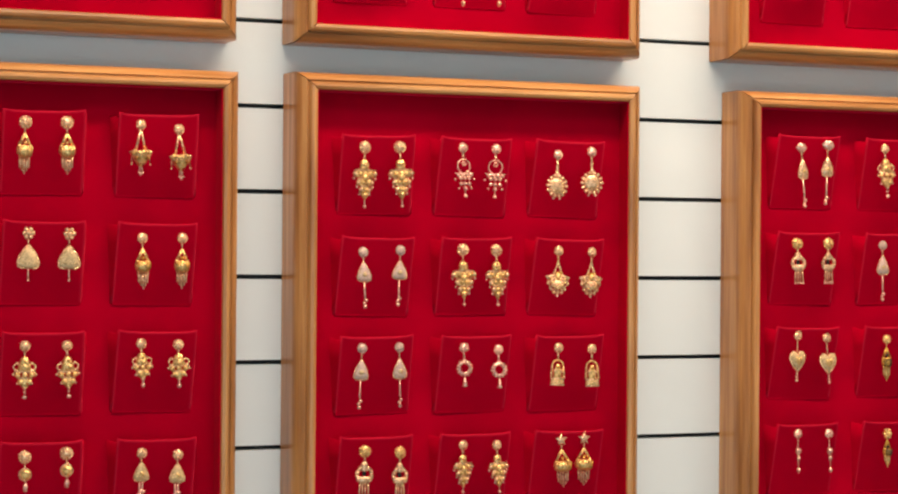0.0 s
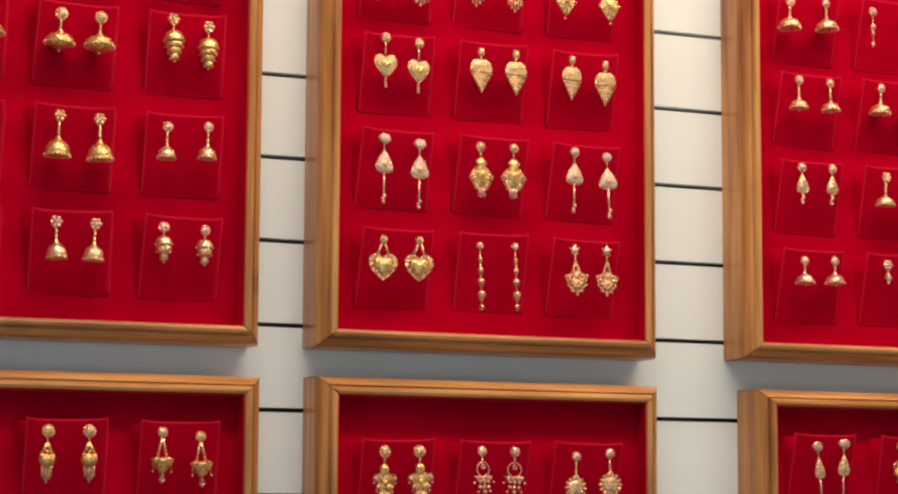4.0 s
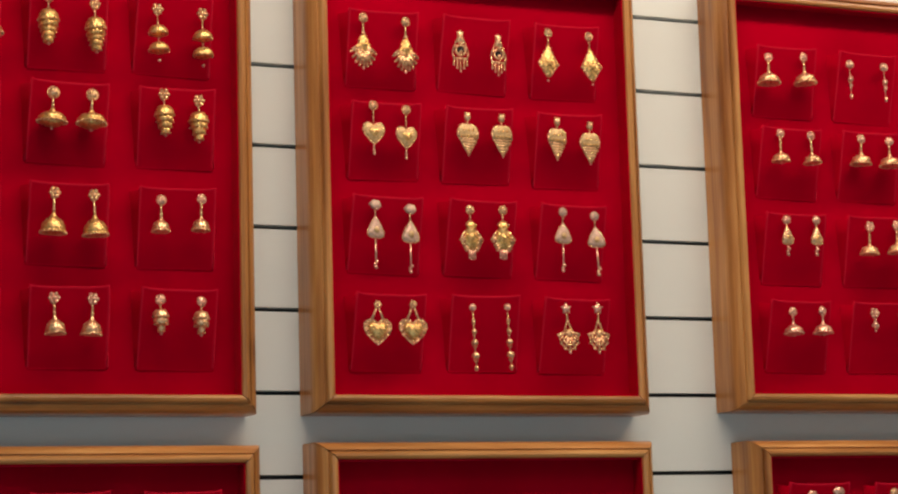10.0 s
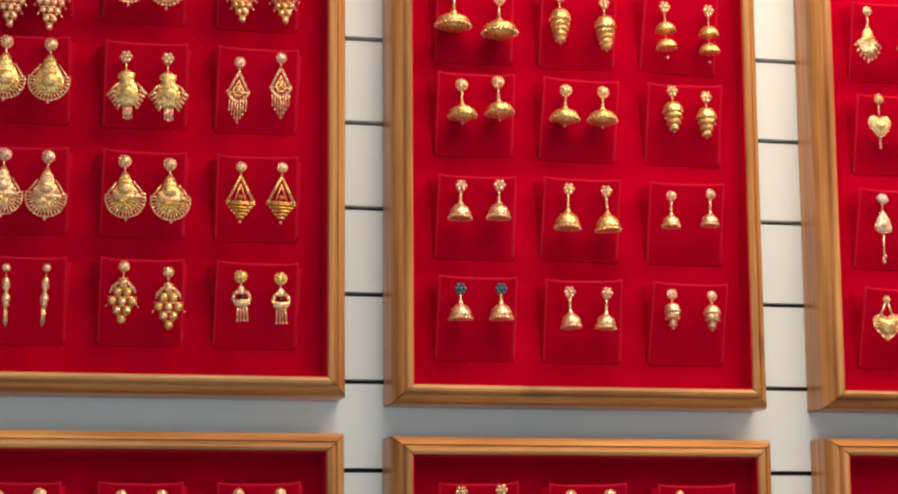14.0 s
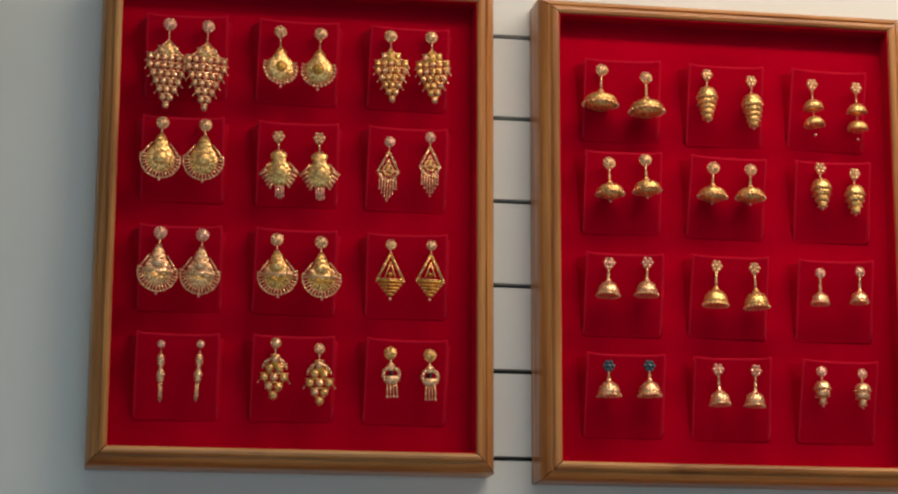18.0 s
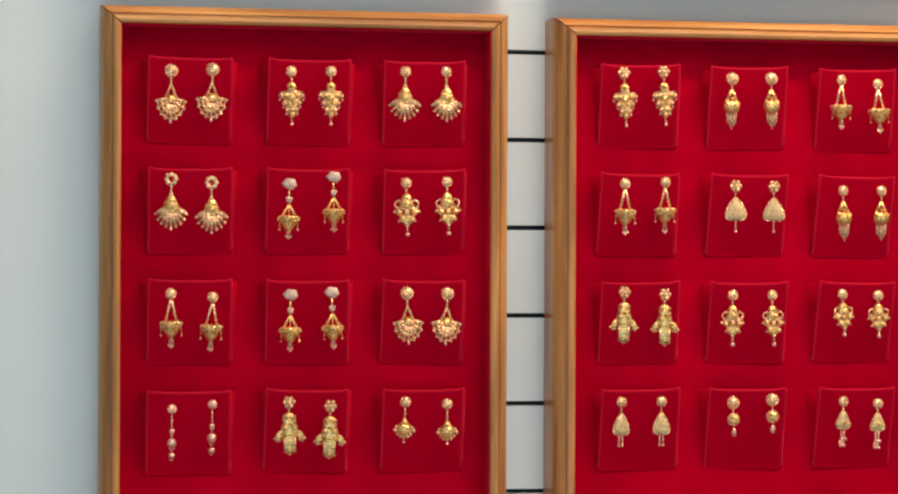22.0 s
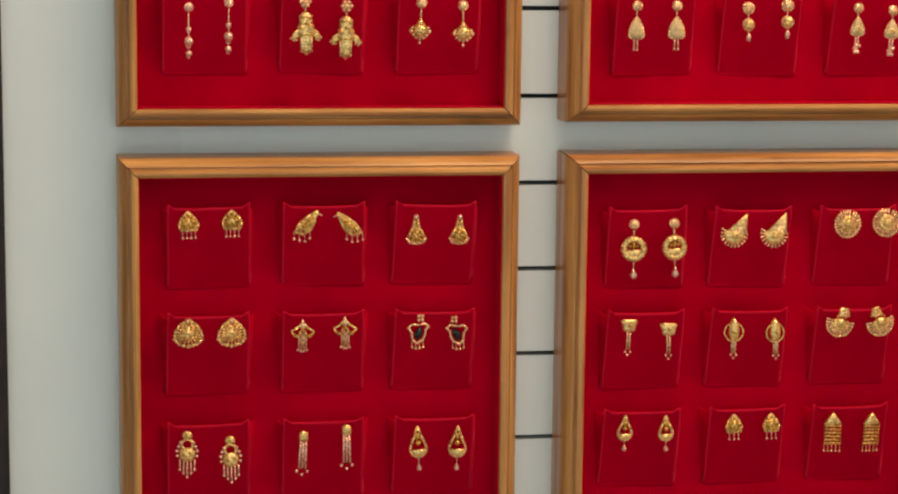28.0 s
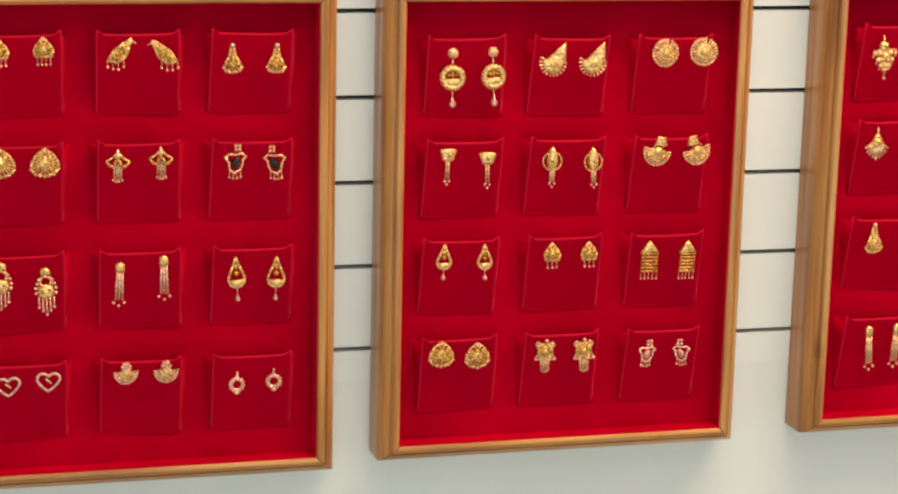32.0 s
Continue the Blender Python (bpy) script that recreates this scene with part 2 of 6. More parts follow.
# ---- the room ----
SLAT_X0, SLAT_X1 = 0.10, 1.52
GROOVE_TOP, PITCH, GROOVES, GAP = 2.09, 0.075, 17, 0.0041
SLAT_TOP, SLAT_LOW = GROOVE_TOP + 0.03, GROOVE_TOP - PITCH * (GROOVES - 1) - 0.03
ROOM_X0, ROOM_X1, ROOM_Y, ROOM_Z = -1.6, 3.0, -3.6, 2.75
WALL_Y = 0.006

wall_north = boxes("wall_north", WALL_WHITE, [
    (ROOM_X0, SLAT_X0, WALL_Y, 0.14, 0, ROOM_Z), (SLAT_X1, ROOM_X1, WALL_Y, 0.14, 0, ROOM_Z),
    (SLAT_X0, SLAT_X1, WALL_Y, 0.14, SLAT_TOP, ROOM_Z), (SLAT_X0, SLAT_X1, WALL_Y, 0.14, 0, SLAT_LOW)],
    label="white painted shop wall with a slatted display panel", category="wall")
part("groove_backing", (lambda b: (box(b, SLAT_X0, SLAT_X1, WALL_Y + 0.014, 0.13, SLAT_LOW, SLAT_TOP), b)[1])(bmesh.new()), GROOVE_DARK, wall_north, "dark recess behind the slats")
boxes("wall_south", WALL_WHITE, [(ROOM_X0, ROOM_X1, ROOM_Y - 0.1, ROOM_Y, 0, ROOM_Z)], label="plain white wall at the back of the shop", category="wall")
boxes("wall_west", WALL_WHITE, [(ROOM_X0 - 0.1, ROOM_X0, ROOM_Y, 0.14, 0, ROOM_Z)], label="plain white side wall", category="wall")
boxes("wall_east", WALL_WHITE, [(ROOM_X1, ROOM_X1 + 0.1, ROOM_Y, 0.14, 0, ROOM_Z)], label="plain white side wall", category="wall")
boxes("floor", FLOOR_TILE, [(ROOM_X0, ROOM_X1, ROOM_Y, WALL_Y, -0.1, 0)], label="grey polished tile floor", category="floor")
boxes("ceiling", PLASTER, [(ROOM_X0, ROOM_X1, ROOM_Y, WALL_Y, ROOM_Z, ROOM_Z + 0.1)], label="white plaster ceiling", category="ceiling")
cornice = boxes("trim_cornice", DARK_WOOD, [(-1.83, 1.40, -0.004, 0, 0, 0.060), (-1.83, 1.40, -0.0065, -0.004, 0.022, 0.050)], 0.001, "dark brown wooden rail along the top of the wall", category="trim")
cornice.matrix_world = pose(1.60, WALL_Y, 2.1815, 0, 1.2, 0)
boxes("trim_post", DARK_WOOD, [(-0.20, -0.0455, -0.012, WALL_Y, 0, ROOM_Z - 0.002), (-0.20, -0.074, -0.020, -0.012, 0, ROOM_Z - 0.002), (-0.068, -0.060, -0.017, -0.012, 0, ROOM_Z - 0.002), (-0.056, -0.049, -0.015, -0.012, 0, ROOM_Z - 0.002)], 0.002, "dark brown wooden post beside the white wall", category="trim")
boxes("trim_panel", TRUNKING, [(1.683, 1.735, WALL_Y - 0.004, WALL_Y, 0, 2.170)], 0.0015, "thin white cover strip on the wall", category="trim")
boxes("cable_trunking", TRUNKING, [(1.686, 1.704, WALL_Y - 0.0068, WALL_Y - 0.0043, 2.10, 2.170)], 0.002, "short piece of white plastic cable trunking", "", "trunking")

# ---- display trays ----
TRAY_BASE, LEVEL, UPRIGHT = -0.022, 1.0, 1.08
PROFILE = [(0.0, -0.016), (0.0, -0.0390), (0.0008, -0.0402), (0.0030, -0.0410), (0.0052, -0.0404), (0.0066, -0.0384), (0.0070, -0.0362),
           (0.0078, -0.0362), (0.0086, -0.0374), (0.0108, -0.0354), (0.0130, -0.0325), (0.0146, -0.0290), (0.0155, -0.0255), (0.0158, -0.0225), (0.0158, WALL_Y - 0.0004), (0.0, WALL_Y - 0.0004)]


def rail_mesh(length, wide, ends_wide):
    """A mitred moulding of that inner length along x, its inner edge at z = 0 and the outside below."""
    bm = bmesh.new()
    ends = [[bm.verts.new((s * (length / 2 + u * ends_wide - 0.0005), y, -u * wide)) for u, y in PROFILE] for s in (-1, 1)]
    n = len(PROFILE)
    for i in range(n):
        j = (i + 1) % n
        bm.faces.new((ends[0][i], ends[0][j], ends[1][j], ends[1][i]))
    bm.faces.new(ends[0])
    bm.faces.new(ends[1][::-1])
    return finish("frame_rail", bm, WOOD)


def pad_mesh(w, h, deep, foot, flare, ear):
    """A velvet flap: a card that leans out at the top, with drawn-up top corners and a soft gusset of cloth down each side."""
    bm = bmesh.new()
    half = w / 2
    spots = [(-half + 0.0004, -h), (half - 0.0004, -h), (half, -h + 0.002), (half, -h * 0.5), (half, -0.006), (half - 0.0004, ear), (half - 0.0022, ear * 0.85), (half - 0.0060, 0.0), (half * 0.4, -0.0006),
             (-half * 0.4, -0.0006), (-half + 0.0060, 0.0), (-half + 0.0022, ear * 0.85), (-half + 0.0004, ear), (-half, -0.006), (-half, -h * 0.5), (-half, -h + 0.002)]
    n = len(spots)
    rings = []
    for grow, back in ((0.0, 0.0022), (0.0, 0.0005), (-0.0004, -0.0002), (-0.0012, -0.0002), (-0.0021, 0.0)):
        k = 1 + grow / half
        rings.append([bm.verts.new((x * k, back - foot - (deep - foot) * (z + h) / h, -h / 2 + (z + h / 2) * k)) for x, z in spots])
    for m, (a, b) in enumerate(zip(rings, rings[1:])):
        for i in range(n):
            j = (i + 1) % n
            face = bm.faces.new((a[i], a[j], b[j], b[i]))
            face.smooth = True
            face.material_index = 1 if m and 1 < i < 15 else 0  # the light caught along the fold, painted as a paler rim
    bm.faces.new(rings[-1])
    bm.faces.new(rings[0][::-1])
    for s in (-1, 1):
        strips = []
        for inset in (0.0, 0.0014):
            rows = []
            for k in range(5):
                u = k / 4
                z = -0.003 - (h - 0.004) * u
                front = foot + (deep - foot) * (z + h) / h
                wide = flare * (0.8 - 0.55 * u)
                rows.append([bm.verts.new((s * (half - inset + wide * v), -(front - 0.0006) * (1 - v) + 0.0003 * v, z + 0.002 * v)) for v in (0.0, 0.5, 1.0)])
            strips.append(rows)
            for a, b in zip(rows, rows[1:]):
                for i in range(2):
                    bm.faces.new((a[i], a[i + 1], b[i + 1], b[i])).smooth = True
        for k in (0, -1):
            for i in range(2):
                bm.faces.new((strips[0][k][i], strips[0][k][i + 1], strips[1][k][i + 1], strips[1][k][i]))
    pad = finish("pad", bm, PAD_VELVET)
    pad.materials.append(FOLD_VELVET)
    return pad


PADS_BY_ROW = {"0": pad_mesh(0.069, 0.070, 0.0178, 0.0004, 0.0058, 0.0010), "1": pad_mesh(0.069, 0.070, 0.0172, 0.0004, 0.0058, 0.0012), "2": pad_mesh(0.069, 0.070, 0.0165, 0.0004, 0.0064, 0.0034)}
# inner left, inner bottom, inner width, inner height, lean
TRAYS = {
    "A0": (0.0643, 1.7137, 0.3030, 0.392), "A1": (0.0630, 1.2584, 0.3035, 0.3943), "A2": (0.0632, 0.8060, 0.3030, 0.396),
    "B0": (0.4399, 1.7090, 0.3000, 0.391), "B1": (0.4390, 1.2608, 0.3031, 0.390), "B2": (0.4398, 0.8115, 0.3000, 0.391),
    "C0": (0.8253, 1.7098, 0.3035, 0.388), "C1": (0.8268, 1.2620, 0.3025, 0.391), "C2": (0.8413, 0.8139, 0.3030, 0.390),
    "D0": (1.2550, 1.7130, 0.3050, 0.391), "D1": (1.2694, 1.2620, 0.3030, 0.391)}
# for each tray the middles of its three columns of pads and the tops of its four rows
PADS = {
    "A0": ((0.1182, 0.2140, 0.3084), (2.0790, 1.9899, 1.8976, 1.8073)),
    "B0": ((0.4959, 0.5900, 0.6848), (2.0597, 1.9770, 1.8884, 1.8006)),
    "C0": ((0.8809, 0.9742, 1.0677), (2.0626, 1.9769, 1.8896, 1.8013)),
    "D0": ((1.3131, 1.4079, 1.5022), (2.0584, 1.9771, 1.8912, 1.8042)),
    "A1": ((0.1185, 0.2151, 0.3109), (1.6260, 1.5362, 1.4451, 1.3553)),
    "B1": ((0.4954, 0.5904, 0.6861), (1.6267, 1.5356, 1.4445, 1.3539)),
    "C1": ((0.8838, 0.9777, 1.0710), (1.6145, 1.5255, 1.4383, 1.3513)),
    "D1": ((1.3239, 1.4219, 1.5129), (1.6266, 1.5341, 1.4437, 1.3518)),
    "A2": ((0.1194, 0.2158, 0.3100), (1.1777, 1.0871, 0.9946, 0.9016)),
    "B2": ((0.4931, 0.5868, 0.6818), (1.1707, 1.0816, 0.9950, 0.9069)),
    "C2": ((0.8930, 0.9875, 1.0819), (1.1788, 1.0925, 1.0020, 0.9091)),
}
pad_places = {}


def tray(key):
    left, low, w, h = TRAYS[key]
    thing = tagged(new("display_tray"), "varnished pine tray lined with red velvet on a white wall", "display tray", "earring trays on the wall")
    thing.matrix_world = pose(left + w / 2, 0, low + h / 2)
    for length, m in ((w, pose(0, 0, -h / 2)), (w, pose(0, 0, h / 2, 0, 180, 0)), (h, pose(-w / 2, 0, 0, 0, 90, 0)), (h, pose(w / 2, 0, 0, 0, -90, 0))):
        rail = part("frame_rail", rail_mesh(length, *((LEVEL, UPRIGHT) if length == w else (UPRIGHT, LEVEL))), WOOD, thing)
        rail.matrix_local = m
        if m.translation.x < -0.01:
            left_rail = rail
    if key in ("C0", "C1", "D0", "D1"):
        for s in (-1, 1):
            for dx in (0.0040, 0.0085):
                bm = bmesh.new()
                bmesh.ops.create_cone(bm, cap_ends=True, segments=10, radius1=0.0014, radius2=0.0012, depth=0.0012, matrix=pose(0, 0, 0, 90, 0, 0))
                nail = part("nail", bm, DARK_WOOD, left_rail, "dark nail head")
                nail.matrix_local = left_rail.matrix_local.inverted() @ pose(-w / 2 - dx, -0.0408 if dx < 0.005 else -0.0368, s * (h / 2 + (0.004 if dx < 0.005 else 0.009)))
    bm = bmesh.new()
    box(bm, -w / 2 + 0.0002, w / 2 - 0.0002, TRAY_BASE, -0.002, -h / 2 + 0.0002, h / 2 - 0.0002)
    panel = part("velvet_panel", bm, VELVET, thing, "red velvet lining")
    bm = bmesh.new()
    a, b, t = w / 2 - 0.0001, h / 2 - 0.0001, 0.0012
    for span in ((-a, a, -0.0385, TRAY_BASE, b - t, b), (-a, a, -0.0385, TRAY_BASE, -b, t - b), (-a, t - a, -0.0385, TRAY_BASE, t - b, b - t), (a - t, a, -0.0385, TRAY_BASE, t - b, b - t)):
        box(bm, *span)
    part("velvet_edge", bm, VELVET, thing, "red velvet edge lining")
    rng = random.Random(key)
    for r in range(4):
        for c in range(3):
            x, z = PADS[key][0][c] + rng.uniform(-0.0006, 0.0006), PADS[key][1][r] + rng.uniform(-0.0006, 0.0006)
            m = pose(x - left - w / 2, TRAY_BASE, z - low - h / 2, 0, rng.uniform(-1.0, 1.0), rng.uniform(-1.0, 1.0))
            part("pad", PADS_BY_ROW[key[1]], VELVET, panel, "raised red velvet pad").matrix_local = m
            pad_places[key, r, c] = (PADS[key][0][c], PADS[key][1][r])
    return thing


for key in TRAYS:
    tray(key)

# ---- earrings: shapes in millimetres, x across, h down from the stud, d towards the viewer ----
MM = 0.001


def ball(bm, x, h, r, d=0.0, squash=1.0, fine=1):
    m = Matrix.Translation((x * MM, -d * MM, -h * MM)) @ Matrix.Diagonal((r * MM, r * squash * MM, r * MM, 1))
    bmesh.ops.create_icosphere(bm, subdivisions=fine, radius=1.0, matrix=m)


def lathe(bm, profile, x=0.0, segments=14, d=0.0, flat=1.0, flute=0.0):
    """Turns rows of (radius, height) round the upright axis; ribs show on the silhouette where the radius steps."""
    rings = []
    for r0, h in profile:
        row = []
        for i in range(segments):
            r, a = r0 * (1 - flute * (i % 2)), 2 * math.pi * i / segments
            row.append(bm.verts.new(((x + r * math.cos(a)) * MM, (-d + flat * r * math.sin(a)) * MM, -h * MM)))
        rings.append(row)
    for a, b in zip(rings, rings[1:]):
        for i in range(segments):
            j = (i + 1) % segments
            bm.faces.new((a[i], a[j], b[j], b[i]))
    bm.faces.new(rings[0])
    bm.faces.new(rings[-1][::-1])


def wire(bm, x0, h0, x1, h1, r=0.45, d0=0.0, d1=0.0):
    p, q = Vector((x0 * MM, -d0 * MM, -h0 * MM)), Vector((x1 * MM, -d1 * MM, -h1 * MM))
    way = (q - p).normalized()
    side = way.cross(Vector((0, 1, 0.01))).normalized()
    up = way.cross(side)
    ends = [[bm.verts.new(c + (side * math.cos(a) + up * math.sin(a)) * r * MM) for a in (0, 1.257, 2.513, 3.77, 5.027)] for c in (p, q)]
    for i in range(5):
        j = (i + 1) % 5
        bm.faces.new((ends[0][i], ends[0][j], ends[1][j], ends[1][i]))
    bm.faces.new(ends[0][::-1])
    bm.faces.new(ends[1])


def ring(bm, x, h, big, r, a0=0.0, a1=360.0, d=0.0, steps=22):
    """A round wire bent to an arc; 0 degrees points right, 90 down."""
    whole = a1 - a0 >= 359.9
    rows = []
    for i in range(steps if whole else steps + 1):
        a = radians(a0 + (a1 - a0) * i / steps)
        rows.append([bm.verts.new(((x + (big + r * math.cos(b)) * math.cos(a)) * MM, (-d + r * math.sin(b)) * MM, -(h + (big + r * math.cos(b)) * math.sin(a)) * MM)) for b in (0, 1.257, 2.513, 3.77, 5.027)])
    for k in range(len(rows) if whole else len(rows) - 1):
        a, b = rows[k], rows[(k + 1) % len(rows)]
        for i in range(5):
            j = (i + 1) % 5
            bm.faces.new((a[i], a[j], b[j], b[i]))


def plate(bm, outline, thick=1.4, bulge=1.6, d=0.0):
    """A solid cast plate with a domed front, from an outline in order round it."""
    cx, ch = sum(p[0] for p in outline) / len(outline), sum(p[1] for p in outline) / len(outline)
    rows = []
    for scale, front in ((1.0, -thick / 2), (1.0, thick / 2), (0.82, thick / 2 + bulge * 0.55), (0.45, thick / 2 + bulge * 0.95)):
        rows.append([bm.verts.new(((cx + (x - cx) * scale) * MM, -(d + front) * MM, -(ch + (h - ch) * scale) * MM)) for x, h in outline])
    for a, b in zip(rows, rows[1:]):
        for i in range(len(outline)):
            j = (i + 1) % len(outline)
            bm.faces.new((a[i], a[j], b[j], b[i]))
    bm.faces.new(rows[0][::-1])
    bm.faces.new(rows[-1])


def lace(b, outline, core=0.5, bar=0.8, rim=1.0):
    """Open work inside an outline: a rim wire, a solid middle and bars between them, so that the ground shows through."""
    cx, ch = sum(q[0] for q in outline) / len(outline), sum(q[1] for q in outline) / len(outline)
    around = []
    for (x0, h0), (x1, h1) in zip(outline, outline[1:] + outline[:1]):
        wire(b["body"], x0, h0, x1, h1, rim)
        n = max(1, round(math.hypot(x1 - x0, h1 - h0) / 3.2))
        around += [(x0 + (x1 - x0) * k / n, h0 + (h1 - h0) * k / n) for k in range(n)]
    plate(b["body"], [(cx + (x - cx) * core, ch + (h - ch) * core) for x, h in outline], 1.6, 2.2)
    for x, h in around:
        wire(b["body"], cx + (x - cx) * core * 0.9, ch + (h - ch) * core * 0.9, x, h, bar, 0.8, 0)
        ball(b["stone"], cx + (x - cx) * (core + 0.12), ch + (h - ch) * (core + 0.12), 0.95, 1.1)


def arc_points(x, h, r, a0, a1, n):
    return [(x + r * math.cos(radians(a0 + (a1 - a0) * i / (n - 1))), h + r * math.sin(radians(a0 + (a1 - a0) * i / (n - 1)))) for i in range(n)]


def pear_outline(h0, h1, half, n=9):
    """A drop with its point at h0 and its round foot at h1."""
    ch = h1 - half
    return [(0, h0)] + [(half * 0.35, h0 + (ch - h0) * 0.38)] + arc_points(0, ch, half, -25, 205, n) + [(-half * 0.35, h0 + (ch - h0) * 0.38)]


def heart_outline(h0, w, tall):
    half = w / 2
    right = [(0, h0 + tall * 0.16), (half * 0.30, h0 + tall * 0.02), (half * 0.65, h0), (half * 0.95, h0 + tall * 0.15), (half, h0 + tall * 0.34), (half * 0.8, h0 + tall * 0.58), (half * 0.42, h0 + tall * 0.82)]
    return right + [(0, h0 + tall)] + [(-x, h) for x, h in right[:0:-1]]


def stud_top(bms, look_of, r=3.6):
    """The ear stud: a dome, a bead flower, a stone or an open ring."""
    bm = bms["stud"]
    if look_of == "flower":
        for i in range(6):
            ball(bm, 0.66 * r * math.cos(i * 1.047), 0.66 * r * math.sin(i * 1.047), 0.42 * r, 0.6)
        ball(bm, 0, 0, 0.46 * r, 1.3)
    elif look_of == "star":
        pts = [((r * 1.25 if i % 2 == 0 else r * 0.55) * math.sin(i * 0.628), -(r * 1.25 if i % 2 == 0 else r * 0.55) * math.cos(i * 0.628)) for i in range(10)]
        plate(bm, pts, 1.2, 1.2)
    elif look_of == "ring":
        ring(bm, 0, 0, r * 0.75, r * 0.36, steps=14)
        for i in range(8):
            ball(bm, r * 1.0 * math.cos(i * 0.785), r * 1.0 * math.sin(i * 0.785), r * 0.26, 0.4)
    elif look_of == "leaf":
        plate(bm, [(-r * 1.3, -r * 0.1), (-r * 0.4, -r * 0.95), (r * 0.9, -r * 0.8), (r * 1.3, r * 0.2), (r * 0.5, r * 0.95), (-r * 0.6, r * 0.7)], 1.4, 1.6)
    elif look_of != "none":
        ball(bm, 0, 0, r * 0.86, 0.3, 0.6, 2)
        for i in range(12):
            ball(bm, r * 0.84 * math.cos(i * 0.5236), r * 0.84 * math.sin(i * 0.5236), r * 0.21, 0.6)
        for i in range(5):
            ball(bm, r * 0.36 * math.cos(i * 1.2566), r * 0.36 * math.sin(i * 1.2566), r * 0.2, r * 0.46)
    if look_of != "none":
        wire(bm, 0, 0, 0, 0.2, 0.5, -9.5, 0)


def fringe_row(bm, ends, drop, bead=0.8):
    """Short chains that hang from the given points, each with a bead at its end."""
    for x, h in ends:
        wire(bm, x, h, x, h + drop, 0.38)
        ball(bm, x, h + drop + bead * 0.6, bead)


def jhumka(b, w, tall, rib=3, tip=True, squat=0.78, brim=False):
    """A bell on a beaded link: a ribbed dome with a beaded rim, open below with a darker hollow."""
    r, hat = w / 2, min(w * squat, tall * 0.62)
    low = tall - (3.0 if tip else 1.0)
    top = low - hat
    wire(b["link"], 0, 3, 0, top + 1, 1.0)
    for k in range(3):
        ball(b["link"], 0, 4.2 + (top - 6.2) * k / 2.4, 1.5 - 0.2 * (k % 2), 0.2)
    lathe(b["body"], [(0.9, top - 1.6), (r * 0.18, top - 0.8), (r * 0.15, top + hat * 0.02), (r * 0.26, top + hat * 0.07), (r * 0.28, top + hat * 0.13), (r * 0.22, top + hat * 0.18)], segments=16)
    rows = []
    for k in range(9):
        a = radians(20 + 70 * k / 8)
        wave = 1 + (0.030 * (1 if k % 2 else -1) if rib < 5 else 0)
        rows.append((r * (math.sin(a) ** (0.72 if brim else 0.9)) * wave, top + hat * (0.13 + (0.46 if brim else 0.72) * (1 - math.cos(a)))))
    lathe(b["body"], rows, segments=28, flute=0.10 if rib >= 5 else 0.03)
    edge = rows[-1][1]
    lathe(b["body"], [(r * 0.97, edge - hat * 0.02), (r * 1.06, edge + hat * 0.02), (r * 1.06, edge + hat * 0.09), (r * 0.95, edge + hat * 0.12)], segments=28)
    lathe(b["stone"], [(r * 0.95, edge + hat * 0.11), (r * 0.80, edge + hat * 0.05), (r * 0.5, edge - hat * 0.16), (r * 0.2, edge - hat * 0.24)], segments=24, flute=0.06)
    if brim:
        lathe(b["body"], [(r * 0.93, edge + hat * 0.09), (r * 0.80, edge + hat * 0.24), (r * 0.52, edge + hat * 0.36), (r * 0.2, edge + hat * 0.40), (0.8, edge + hat * 0.40)], segments=28, flute=0.07)
    for i in range(20):
        a = i * 0.31416
        ball(b["fringe"], r * 1.05 * math.cos(a), edge + hat * 0.12, max(0.75, 0.05 * w), -r * 1.05 * math.sin(a))
        if rib >= 5 and i % 2:
            wire(b["stone"], r * 0.42 * math.cos(a), top + hat * 0.26, r * 0.97 * math.cos(a), edge - hat * 0.06, 0.45, -r * 0.42 * math.sin(a), -r * 0.97 * math.sin(a))
        elif i % 2:
            ball(b["fringe"], r * 0.80 * math.cos(a), top + hat * 0.40, 0.6, -r * 0.80 * math.sin(a))
    if tip:
        wire(b["drop"], 0, top + hat * 0.7, 0, tall - 1.6, 0.4)
        ball(b["drop"], 0, tall - 1.5, 1.5)


